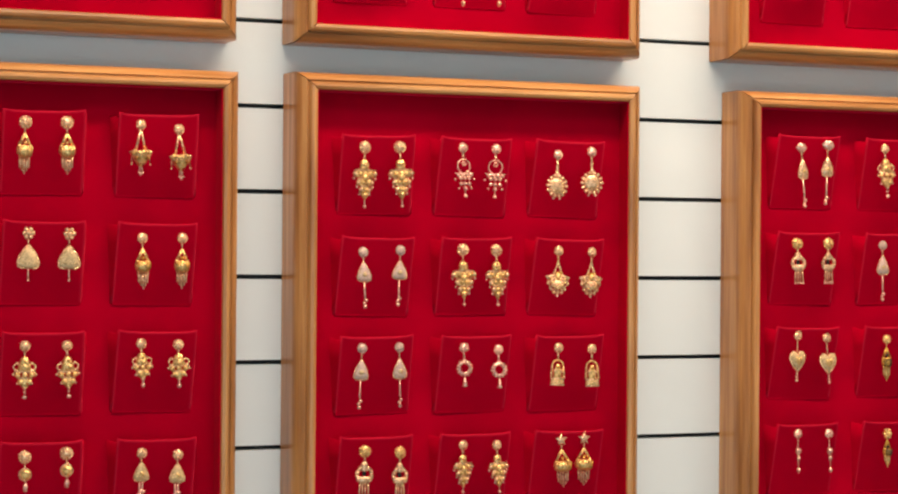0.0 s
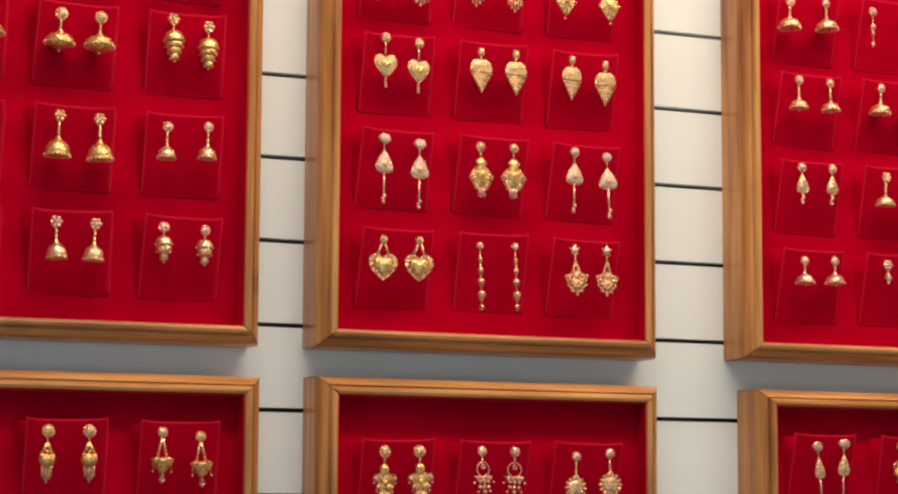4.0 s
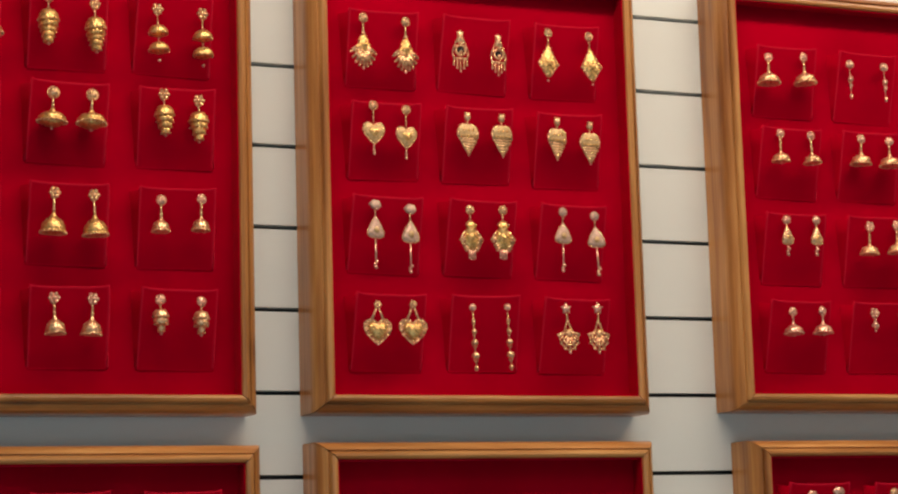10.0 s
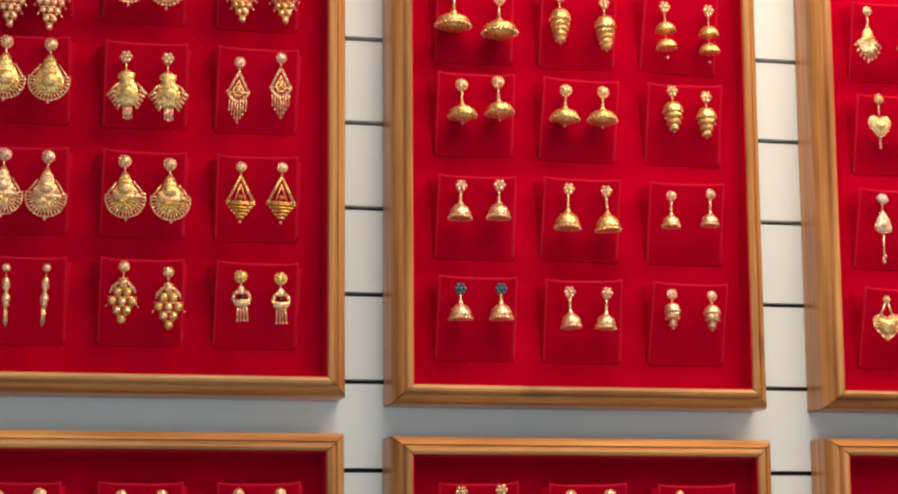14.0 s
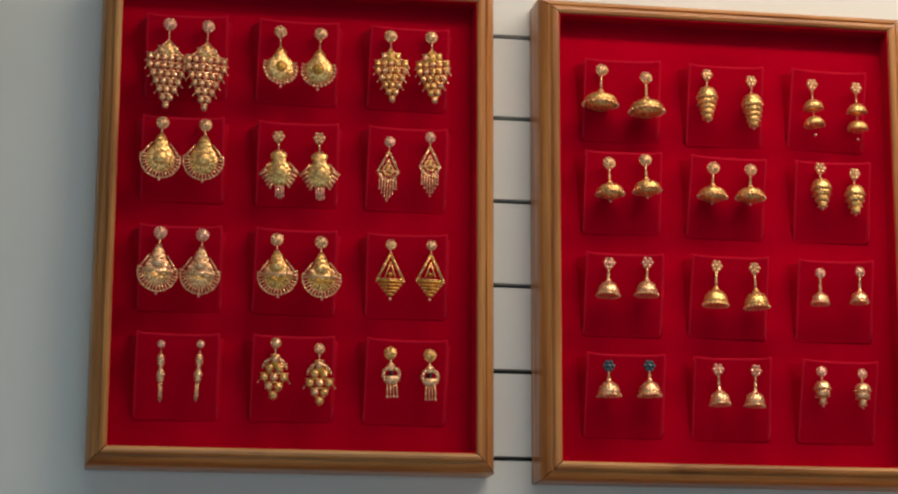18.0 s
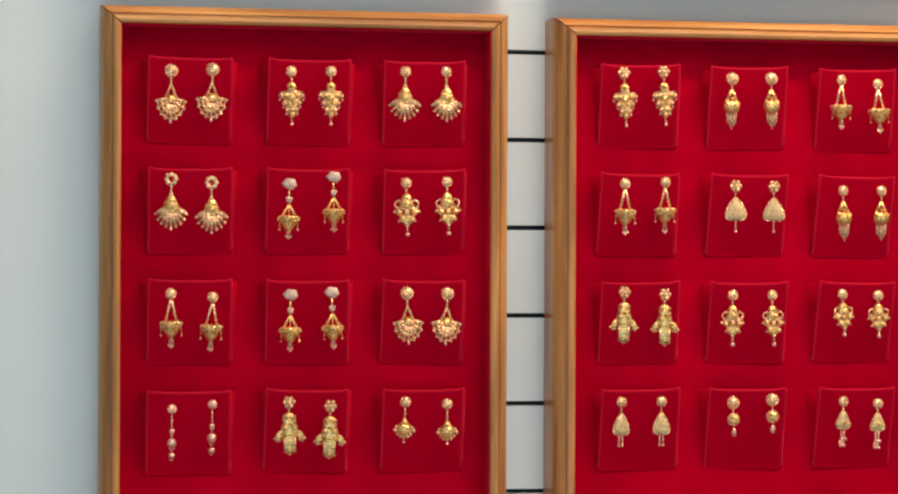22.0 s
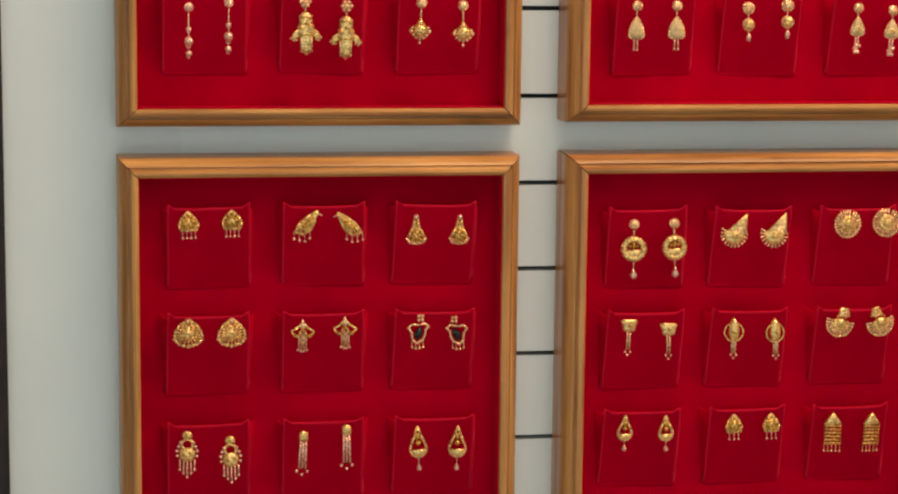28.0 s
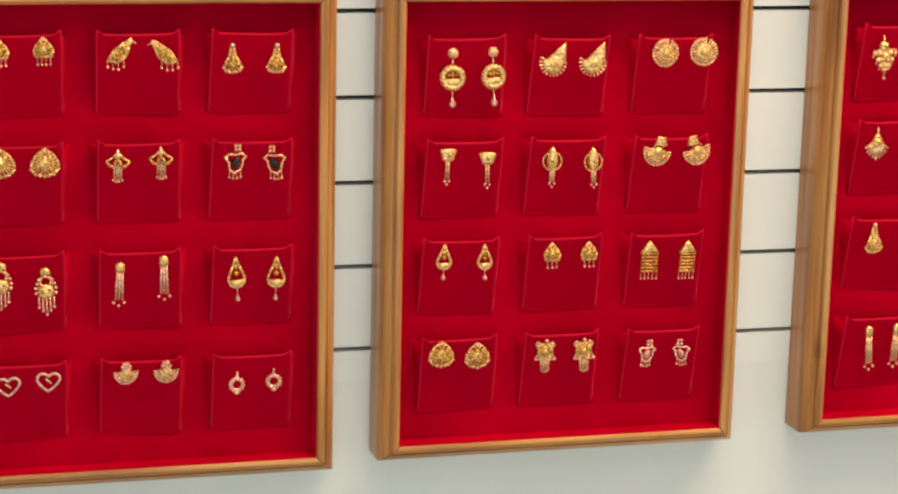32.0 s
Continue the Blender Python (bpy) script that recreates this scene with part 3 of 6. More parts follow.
def tiers(b, w, tall, n=4, grow=False):
    """A tall cup over ever narrower drums, all grooved, with a bead below."""
    top = tall * 0.26
    wire(b["link"], 0, 3, 0, top, 0.7)
    ball(b["link"], 0, 4.6, 1.2)
    ball(b["link"], 0, top - 1.6, 1.1)
    r = w / 2
    first = (tall - top - 3) * 0.40
    lathe(b["body"], [(r * 0.22, top), (r * 0.62, top + first * 0.10), (r * 0.92, top + first * 0.40), (r, top + first * 0.72), (r * 1.03, top + first * 0.80), (r * 0.98, top + first * 0.94), (r * 0.82, top + first)], segments=28, flute=0.05)
    step = (tall - top - first - 3) / max(1, n - 1)
    for i in range(n - 1):
        q = r * (0.92 - 0.44 * i / max(1, n - 2))
        h = top + first + step * i
        lathe(b["body"], [(q * 0.80, h), (q * 0.96, h + step * 0.12), (q, h + step * 0.45), (q * 0.95, h + step * 0.80), (q * 0.76, h + step)], segments=24, flute=0.04)
        for k in range(14):
            a = k * 0.4488
            ball(b["fringe"], q * 1.0 * math.cos(a), h + step * 0.92, 0.55, -q * 1.0 * math.sin(a))
    for k in range(16):
        a = k * 0.3927
        ball(b["fringe"], r * 1.03 * math.cos(a), top + first * 0.88, 0.7, -r * 1.03 * math.sin(a))
    ball(b["drop"], 0, tall - 1.6, 1.6)


def double(b, w, tall):
    wire(b["link"], 0, 3, 0, tall - 8, 0.6)
    for h, r in ((tall * 0.30, w * 0.48), (tall * 0.62, w * 0.5)):
        lathe(b["body"], [(1.2, h), (r * 0.6, h + 1.2), (r * 0.92, h + 4), (r, h + 6.6), (r * 1.02, h + 8.2), (r * 0.8, h + 8.8), (r * 0.3, h + 10.5), (1.2, h + 11)], segments=16)
        for k in range(12):
            ball(b["fringe"], r * math.cos(k * 0.5236), h + 8.2, 0.7, -r * math.sin(k * 0.5236))
    ball(b["drop"], 0, tall - 1.5, 1.5)
    ball(b["link"], 0, 5, 1.3)


def fan(b, w, tall, solid=True, spokes=9):
    """A chain neck over a fan: a domed boss with long bead-tipped petals, or an open spray of looped petals."""
    half, c, start = w / 2, tall * (0.56 if solid else 0.56), 20 if solid else 6
    deep = tall - c - 1.2
    wire(b["link"], 0, 3, 0, tall * 0.30, 0.7)
    for k in (0.16, 0.22, 0.28):
        ball(b["link"], 0, tall * k, 1.35, 0.3)
    for s in (-1, 1):
        for k in range(4):
            ball(b["link"], s * (0.8 + half * 0.085 * k), tall * 0.31 + (c - tall * 0.31) * k / 4, 1.15, 0.4)
        wire(b["link"], s * 0.6, tall * 0.29, s * half * 0.34, c, 0.8)
        wire(b["fringe"], s * half * 0.30, c - tall * 0.02, s * half * 0.84, c + tall * (0.10 if solid else 0.02), 0.9)
    if solid:
        plate(b["body"], [(-1.8, tall * 0.33), (1.8, tall * 0.33), (half * 0.34, tall * 0.44), (half * 0.36, c - 2), (half * 0.56, c + 1)] + [(half * 0.52 * math.cos(radians(q)), c + deep * 0.46 * math.sin(radians(q))) for q in (30, 60, 90, 120, 150)] + [(-half * 0.56, c + 1), (-half * 0.36, c - 2), (-half * 0.34, tall * 0.44)], 1.5, 2.2)
        ball(b["body"], 0, c - 1, half * 0.27, 2.2, 0.6, 2)
        for q in range(7):
            ball(b["stone"], half * 0.38 * math.cos(q * 0.898), c - 1 + half * 0.38 * math.sin(q * 0.898), 1.0, 2.2)
    else:
        ball(b["body"], 0, c + deep * 0.05, half * 0.30, 1.0, 0.7, 2)
        for k in range(5):
            ball(b["stone"], (k - 2) * half * 0.13, c - deep * 0.16, 1.0, 1.2)
    for i in range(spokes):
        q = radians(start + (180 - 2 * start) * i / (spokes - 1))
        x, h = half * 0.94 * math.cos(q), c + deep * math.sin(q)
        wire(b["fringe"], x * 0.28, c + (h - c) * 0.28, x * 0.94, c + (h - c) * 0.94, 1.45 if solid else 1.15, 1.4, 0.3)
        ball(b["fringe"], x, h, 1.5)
        if not solid and i < spokes - 1:
            p = radians(start + (180 - 2 * start) * (i + 0.5) / (spokes - 1))
            u, v = half * 0.94 * math.cos(p), c + deep * math.sin(p)
            ball(b["body"], u * 0.68, c + (v - c) * 0.68, 1.6, 0.5)
    if solid:
        arc = [(half * 0.66 * math.cos(radians(start + (180 - 2 * start) * i / 10)), c + deep * 0.70 * math.sin(radians(start + (180 - 2 * start) * i / 10))) for i in range(11)]
        for (x0, h0), (x1, h1) in zip(arc, arc[1:]):
            wire(b["body"], x0, h0, x1, h1, 0.9, 0.6, 0.6)
    else:
        tips = [(half * 0.92 * math.cos(radians(start + (180 - 2 * start) * i / 14)), c + deep * math.sin(radians(start + (180 - 2 * start) * i / 14))) for i in range(15)]
        for (x0, h0), (x1, h1) in zip(tips, tips[1:]):
            wire(b["fringe"], x0 * 0.94, c + (h0 - c) * 0.94, x1 * 0.94, c + (h1 - c) * 0.94, 0.8)
    ball(b["drop"], 0, tall + 0.4, 1.5)


def chandbali(b, w, tall, solid=False, neck=0.2):
    """A wide bell of cast work with a domed boss and a deep rim of fine radial bars."""
    half, c = w / 2, tall * 0.64
    wire(b["link"], 0, 3, 0, tall * neck + 1, 0.8)
    ball(b["link"], 0, tall * neck - 1.6, 1.3)
    side = [(1.8, tall * neck), (half * 0.26, tall * (neck + 0.08)), (half * 0.36, tall * 0.40), (half * 0.60, tall * 0.52), (half * 0.72, c)]
    plate(b["body"], side + arc_points(0, c, half * 0.70, 20, 160, 8) + [(-x, h) for x, h in side[::-1]], 1.4, 1.8)
    if solid:
        ball(b["body"], 0, c - half * 0.46, half * 0.34, 1.8, 0.6, 2)
        wire(b["fringe"], -half * 0.74, c - half * 0.05, half * 0.74, c - half * 0.05, 1.7, 2.0, 2.0)
        for q in range(9):
            a = radians(16 + 18.5 * q)
            wire(b["stone"], half * 0.12 * math.cos(a), c + half * 0.12 * math.sin(a), half * 0.60 * math.cos(a), c + half * 0.60 * math.sin(a), 0.8, 2.4, 1.4)
        for s in (-1, 1):
            ball(b["fringe"], s * half * 0.52, c - half * 0.30, 2.0, 1.8)
    else:
        ball(b["body"], 0, c - half * 0.02, half * 0.38, 1.8, 0.55, 2)
    for q in range(11):
        a = radians(-10 + 20 * q)
        ball(b["stone"], half * 0.52 * math.cos(a), c + half * 0.52 * math.sin(a), 1.0, 2.0)
    for k in (0.30, 0.40, 0.50):
        for s in (-1, 0, 1):
            ball(b["stone"], s * half * 0.30 * (k / 0.5), tall * k, 1.2, 1.8)
    for q in range(19):
        a = radians(-12 + 204 * q / 18)
        wire(b["fringe"], half * 0.66 * math.cos(a), c + half * 0.66 * math.sin(a), half * 0.93 * math.cos(a), c + half * 0.93 * math.sin(a), 0.75, 0.8, 0.3)
        ball(b["fringe"], half * 0.95 * math.cos(a), c + half * 0.95 * math.sin(a), 1.05)
    ring(b["fringe"], 0, c, half * 0.95, 0.6, -12, 192, steps=22)
    for s in (-1, 1):
        wire(b["fringe"], s * half * 0.95, c - 1, s * half * 0.42, tall * 0.36, 0.75)
        for k in range(5):
            ball(b["fringe"], s * half * (0.46 + 0.1 * k), tall * 0.38 + (c - 1 - tall * 0.38) * k / 5, 0.9)
    ball(b["drop"], 0, c + half + 1.0, 1.3)


def wire_heart(b, w, tall):
    """A domed heart with a ribbed border, hung on two slanting wires."""
    size = tall * 0.62
    for s in (-1, 1):
        wire(b["link"], s * 0.6, 2, s * w * 0.24, tall - size + 2, 1.0)
    out = heart_outline(tall - size, w, size)
    plate(b["body"], [(x * 0.72, tall - size * 0.55 + (h - tall + size * 0.55) * 0.72) for x, h in out], 1.6, 2.6)
    for (x0, h0), (x1, h1) in zip(out, out[1:] + out[:1]):
        for k in (0.0, 0.33, 0.66):
            x, h = x0 + (x1 - x0) * k, h0 + (h1 - h0) * k
            wire(b["fringe"], x * 0.7, tall - size * 0.55 + (h - tall + size * 0.55) * 0.7, x * 0.95, tall - size * 0.55 + (h - tall + size * 0.55) * 0.95, 0.65)
        wire(b["fringe"], x0, h0, x1, h1, 0.9)
    ball(b["drop"], 0, tall - 0.3, 1.2)
    for q in range(5):
        ball(b["stone"], (q - 2) * w * 0.10, tall - size * 0.62 + abs(q - 2) * 0.4, 1.1, 2.8)


def fan_disc(b, w, tall):
    """A knotted neck over a domed disc with a ring of petals all round."""
    r, c = w / 2, tall - w / 2 - 0.5
    wire(b["link"], 0, 2, 0, c - r * 0.6, 0.9)
    for k in (0.30, 0.42, 0.52):
        ball(b["link"], 0, c * k, 1.3, 0.2)
    ball(b["body"], 0, c - r * 1.02, 2.3, 0.4, 0.7)
    plate(b["body"], arc_points(0, c, r * 0.70, 0, 330, 12), 1.6, 2.2)
    for k in range(14):
        a = k * 0.4488
        wire(b["fringe"], r * 0.66 * math.cos(a), c + r * 0.66 * math.sin(a), r * 0.80 * math.cos(a), c + r * 0.80 * math.sin(a), 1.5, 0.9, 0.4)
        ball(b["fringe"], r * 0.86 * math.cos(a), c + r * 0.86 * math.sin(a), 1.9, 0.3)
        ball(b["stone"], r * 0.44 * math.cos(a), c + r * 0.44 * math.sin(a), 0.8, 2.2)
    for s in (-1, 1):
        ball(b["drop"], s * r * 0.3, c + r * 1.02, 1.2)


def figure_drop(b, w, tall):
    """A slim cast drop with a round dark boss and five short chains."""
    r = w / 2
    wire(b["link"], 0, 2, 0, tall * 0.22, 0.8)
    plate(b["body"], [(-r * 0.42, tall * 0.08), (r * 0.42, tall * 0.08), (r * 0.3, tall * 0.17), (r * 0.5, tall * 0.34), (-r * 0.5, tall * 0.34), (-r * 0.3, tall * 0.17)], 1.5, 1.8)
    for s in (-1, 1):
        for k in range(6):
            ball(b["fringe"], s * r * (0.4 + 0.11 * k), tall * (0.26 + 0.055 * k), 0.85)
        wire(b["body"], s * r * 0.4, tall * 0.26, s * r * 0.98, tall * 0.54, 0.8)
        wire(b["body"], s * r * 0.98, tall * 0.54, s * r * 0.8, tall * 0.72, 0.8)
    ring(b["body"], 0, tall * 0.50, r * 0.62, 1.1, d=0.8, steps=14)
    ball(b["stone"], 0, tall * 0.50, r * 0.46, 0.4, 0.5, 2)
    ball(b["fringe"], 0, tall * 0.55, r * 0.24, 2.0)
    ball(b["fringe"], 0, tall * 0.38, r * 0.26, 1.2)
    wire(b["body"], -r * 0.8, tall * 0.68, r * 0.8, tall * 0.68, 1.1)
    for k in range(5):
        x = (k - 2) * r * 0.40
        wire(b["fringe"], x, tall * 0.7, x, tall - 2 - abs(k - 2) * 3, 0.75)
        ball(b["drop"], x, tall - 1.4 - abs(k - 2) * 3, 1.2)


def hoop_cage(b, w, tall):
    """Loose wire loops linked in a leaf."""
    r = w / 2
    wire(b["link"], 0, 2, 0, tall * 0.34, 0.6)
    out = pear_outline(tall * 0.32, tall * 0.98, r)
    for (x0, h0), (x1, h1) in zip(out, out[1:] + out[:1]):
        wire(b["body"], x0 - 0.8, h0, x1 - 0.8, h1, 0.9)
    ring(b["body"], 0.8, tall * 0.58, r * 0.45, 0.8)
    ring(b["body"], -1.5, tall * 0.80, r * 0.42, 0.8)
    ball(b["stone"], 0, tall * 0.62, 1.6)


def pear(b, w, tall):
    top = tall * 0.24
    low = tall - 3
    wire(b["link"], 0, 3, 0, top + 1, 0.6)
    ball(b["link"], 0, 5, 1.2)
    half = w * 0.39
    plate(b["body"], pear_outline(top, low - 3, half), 1.5, 2.4)
    ch = low - 3 - half
    ball(b["stone"], 0, ch, half * 0.42, 2.6, 0.6, 2)
    for k in range(7):
        a = radians(-120 + 40 * k)
        ball(b["stone"], half * 0.66 * math.cos(a), ch + half * 0.66 * math.sin(a), 0.9, 2.4)
    for x, h in arc_points(0, top + (ch - top) * 0.42, half * 0.36, 200, 340, 5):
        ball(b["stone"], x, h, 1.0, 2.2)
    lo, hi, n = -20, 200, 17
    for x, h in arc_points(0, ch, w / 2 - 0.9, lo, hi, n):
        k = 0.80
        wire(b["fringe"], x * k, ch + (h - ch) * k, x, h, 0.55, 0.6, 0.2)
        ball(b["fringe"], x, h, 1.05)
    ring(b["fringe"], 0, ch, w / 2 - 1.6, 0.5, lo, hi, steps=20)
    ball(b["drop"], 0, tall - 0.8, 1.4)


def winged_bell(b, w, tall):
    """A cast bell with a collar of beads, petal wings at its lower sides and a short tail of chains."""
    r = w / 2
    wire(b["link"], 0, 3, 0, tall * 0.26, 0.8)
    right = [(r * 0.18, tall * 0.22), (r * 0.44, tall * 0.28), (r * 0.34, tall * 0.37), (r * 0.52, tall * 0.46), (r * 0.66, tall * 0.58), (r * 0.62, tall * 0.70), (r * 0.3, tall * 0.80)]
    plate(b["body"], right + [(-x, h) for x, h in right[::-1]], 1.6, 2.2)
    for k in range(5):
        ball(b["stone"], (k - 2) * r * 0.19, tall * 0.34, 1.2, 1.8)
        ball(b["fringe"], (k - 2) * r * 0.20, tall * 0.26 + abs(k - 2) * 0.9, 1.1, 1.2)
    ball(b["body"], 0, tall * 0.56, r * 0.36, 1.8, 0.55, 2)
    for k in range(9):
        a = radians(-20 + 27.5 * k)
        ball(b["stone"], r * 0.50 * math.cos(a), tall * 0.56 + r * 0.46 * math.sin(a), 1.0, 2.0)
    for s in (-1, 1):
        for k in range(5):
            x0, h0 = s * r * (0.62 - 0.06 * k), tall * (0.54 + 0.055 * k)
            x1, h1 = s * r * (1.0 - 0.12 * k), tall * (0.60 + 0.055 * k)
            wire(b["fringe"], x0, h0, x1, h1, 1.15, 0.6, 0.2)
            ball(b["fringe"], x1, h1, 1.35)
        wire(b["fringe"], s * r * 0.5, tall * 0.42, s * r * 0.98, tall * 0.58, 0.9)
    for x in (-3.0, -1.0, 1.0, 3.0):
        wire(b["drop"], x, tall * 0.78, x, tall - abs(x) * 0.5, 0.85)
        ball(b["drop"], x, tall - abs(x) * 0.5, 1.0)


def lattice(b, w, tall, rows, hoop=False):
    top = tall * 0.30 if not hoop else tall * 0.28
    wire(b["link"], 0, 3, 0, top * 0.75, 0.6)
    ball(b["link"], 0, 5, 1.2)
    most = max(rows)
    step = (tall - top) / (len(rows) - 0.3)
    wire(b["link"], 0, top * 0.6, -w * 0.42, top + step, 0.7)
    wire(b["link"], 0, top * 0.6, w * 0.42, top + step, 0.7)
    for k in range(1, 4):
        for s in (-1, 1):
            ball(b["link"], s * w * 0.42 * k / 4, top * 0.6 + (top * 0.4 + step) * k / 4, 1.0)
    pitch = w / most
    for i, n in enumerate(rows):
        for k in range(n):
            ball(b["body"] if (i + k) % 3 else b["fringe"], (k - (n - 1) / 2) * pitch, top + step * i, min(pitch * 0.54, step * 0.55), 0.5, 0.85)
        wire(b["body"], -(n / 2) * pitch, top + step * (i - 0.46), (n / 2) * pitch, top + step * (i - 0.46), 0.75, 0.4, 0.4)
        if n > 2:
            for s in (-1, 1):
                ball(b["fringe"], s * (n / 2 + 0.12) * pitch, top + step * (i + 0.55), 0.9)
                wire(b["fringe"], s * (n / 2 - 0.2) * pitch, top + step * i, s * (n / 2 + 0.12) * pitch, top + step * (i + 0.55), 0.35)
    plate(b["stone"], [(0, top * 0.62), (w * 0.16, top + step * 0.4), (0, top + step), (-w * 0.16, top + step * 0.4)], 1.2, 1.4)
    if hoop:
        ring(b["fringe"], 0, top + step * 1.1, w * 0.42, 0.6, 180, 360, steps=14)


def kite(b, w, tall, filled=True):
    top, mid = tall * 0.16, tall * (0.62 if filled else 0.50)
    half = w / 2
    wire(b["link"], 0, 2, 0, top + 1, 0.7)
    for s in (-1, 1):
        wire(b["body"], 0, top, s * half * 0.86, mid, 1.15)
        wire(b["body"], 0, top + 7, s * half * 0.34, mid - 2, 0.7)
        ball(b["body"], s * half * 0.86, mid, 1.5)
    ball(b["stone"], 0, mid - 4, 2.2, 0.6, 0.7)
    wire(b["body"], -half * 0.86, mid, half * 0.86, mid, 0.9)
    if filled:
        n = 5
        for i in range(n):
            r = half * (1 - i / n) * 0.92
            h = mid + 1.8 + (tall - mid - 4) * i / n
            wire(b["stone"], -r, h, r, h, 1.2)
            for s in (-1, 1):
                ball(b["fringe"], s * r, h, 1.2)
        ball(b["drop"], 0, tall - 1.2, 1.5)
    else:
        for s in (-1, 1):
            wire(b["body"], s * half * 0.86, mid, s * half * 0.62, mid + 6, 1.0)
            for k in range(6):
                ball(b["fringe"], s * half * 0.86 * k / 6, top + (mid - top) * k / 6, 1.0, 0.3)
        ring(b["stone"], 0, mid - 1, half * 0.42, 1.0, steps=12)
        ball(b["stone"], 0, mid - 1, half * 0.24, 0.4)
        ring(b["body"], 0, mid + 1.5, half * 0.66, 0.9, 10, 170, steps=12)
        for k in range(7):
            x = (k - 3) * half * 0.23
            h = mid + 7 - abs(k - 3) * 1.2
            wire(b["fringe"], x, h - 2, x, tall - abs(k - 3) * 3.4, 0.65)
            ball(b["drop"], x, tall - abs(k - 3) * 3.4, 1.05)


BEADS = {2: ((0.45, 3.0), (0.64, 2.0), (0.95, 2.0)), 3: ((0.44, 2.3), (0.68, 3.9), (0.93, 2.7)), 5: ((0.22, 2.1), (0.39, 2.5), (0.57, 3.3), (0.78, 3.7), (0.97, 2.0)), 0: ()}


def chain(b, w, tall, beads=0, spike=False):
    wire(b["link"], 0, 0, 0, tall - 1, 0.45)
    for at, r in BEADS[beads]:
        ball(b["body"], 0, at * tall, r, 0.3, 1.0, 2)
        ring(b["fringe"], 0, at * tall + r, r * 0.5, 0.4, steps=8)
    if spike:
        lathe(b["body"], [(1.0, tall * 0.14), (3.1, tall * 0.22), (3.1, tall * 0.33), (1.2, tall * 0.40), (3.8, tall * 0.52), (3.4, tall * 0.57), (2.2, tall * 0.60), (3.2, tall * 0.63), (1.2, tall * 0.67)], segments=12)
        for x in (-1.0, 0, 1.0):
            wire(b["fringe"], x, tall * 0.66, x, tall - abs(x) * 2, 0.6)


def heart(b, w, tall, size, open_wire=False, strands=1):
    top = tall - size - (10 if strands else 0)
    if top > 3:
        wire(b["link"], 0, 2, 0, top + size * 0.16, 0.6)
    out = heart_outline(top, w, size)
    if open_wire:
        for (x0, h0), (x1, h1) in zip(out, out[1:] + out[:1]):
            wire(b["body"], x0, h0, x1, h1, 1.2)
            ball(b["body"], x0, h0, 1.4)
        wire(b["stone"], -w * 0.12, top + size * 0.3, w * 0.12, top + size * 0.55, 0.9)
    else:
        plate(b["body"], out, 1.4, 2.2)
        inner = heart_outline(top + size * 0.24, w * 0.5, size * 0.46)
        plate(b["stone"], inner, 1.2, 1.4, 1.9)
        for (x0, h0), (x1, h1) in zip(out, out[1:] + out[:1]):
            wire(b["fringe"], x0, h0, x1, h1, 0.7, 0.5, 0.5)
            n = max(1, round(math.hypot(x1 - x0, h1 - h0) / 1.5))
            for k in range(n):
                ball(b["fringe"], (x0 + (x1 - x0) * k / n) * 0.97, h0 + (h1 - h0) * k / n, 0.62, 0.9)
    for k in range(strands):
        x = (k - (strands - 1) / 2) * 2.2
        wire(b["drop"], x, top + size - 2, x, tall - 1.5, 0.55)
        ball(b["drop"], x, tall - 1.4, 1.6)
        ball(b["drop"], x, tall - 4.6, 1.5)
        ball(b["drop"], x, tall - 7.6, 1.2)


def leaf(b, w, tall):
    """A shield-shaped heart: a beaded upper half over close level ridges that narrow to a point."""
    top, half = tall * 0.20, w / 2
    size = tall - top
    plate(b["stud"], [(-2.6, -3.4), (2.6, -3.4), (3.2, 1.5), (2.0, 4.5), (-2.0, 4.5), (-3.2, 1.5)], 1.4, 1.6)
    for s in (-1, 1):
        ball(b["stud"], s * 1.4, -2.2, 1.3, 1.5)
    wire(b["link"], 0, 2, 0, top + 3, 0.8)
    side = [(0, top + size * 0.10), (half * 0.35, top), (half * 0.75, top + size * 0.05), (half, top + size * 0.22), (half * 0.97, top + size * 0.42)]
    for (x0, h0), (x1, h1) in zip(side, side[1:]):
        for s in (-1, 1):
            wire(b["fringe"], s * x0, h0, s * x1, h1, 0.9)
    plate(b["body"], side[1:] + [(-x, h) for x, h in side[:0:-1]], 1.2, 1.5)
    for k in range(5):
        ball(b["stone"], (k - 2) * half * 0.34, top + size * 0.36, 1.15, 1.5)
    for k in (-1, 0, 1):
        ball(b["stone"], k * half * 0.45, top + size * 0.19, 1.3, 1.8)
    plate(b["body"], [(-half * 0.94, top + size * 0.42), (half * 0.94, top + size * 0.42), (half * 0.5, top + size * 0.72), (0, top + size * 0.97), (-half * 0.5, top + size * 0.72)], 0.8, 0.3)
    for i in range(6):
        h, r = top + size * (0.46 + 0.088 * i), half * (0.97 - 0.155 * i)
        wire(b["fringe"], -r, h, r, h, 0.85, 0.6, 0.6)
        wire(b["stone"], 0, h, 0, h + size * 0.088, 0.6)
    ball(b["drop"], 0, tall - 0.8, 1.1)


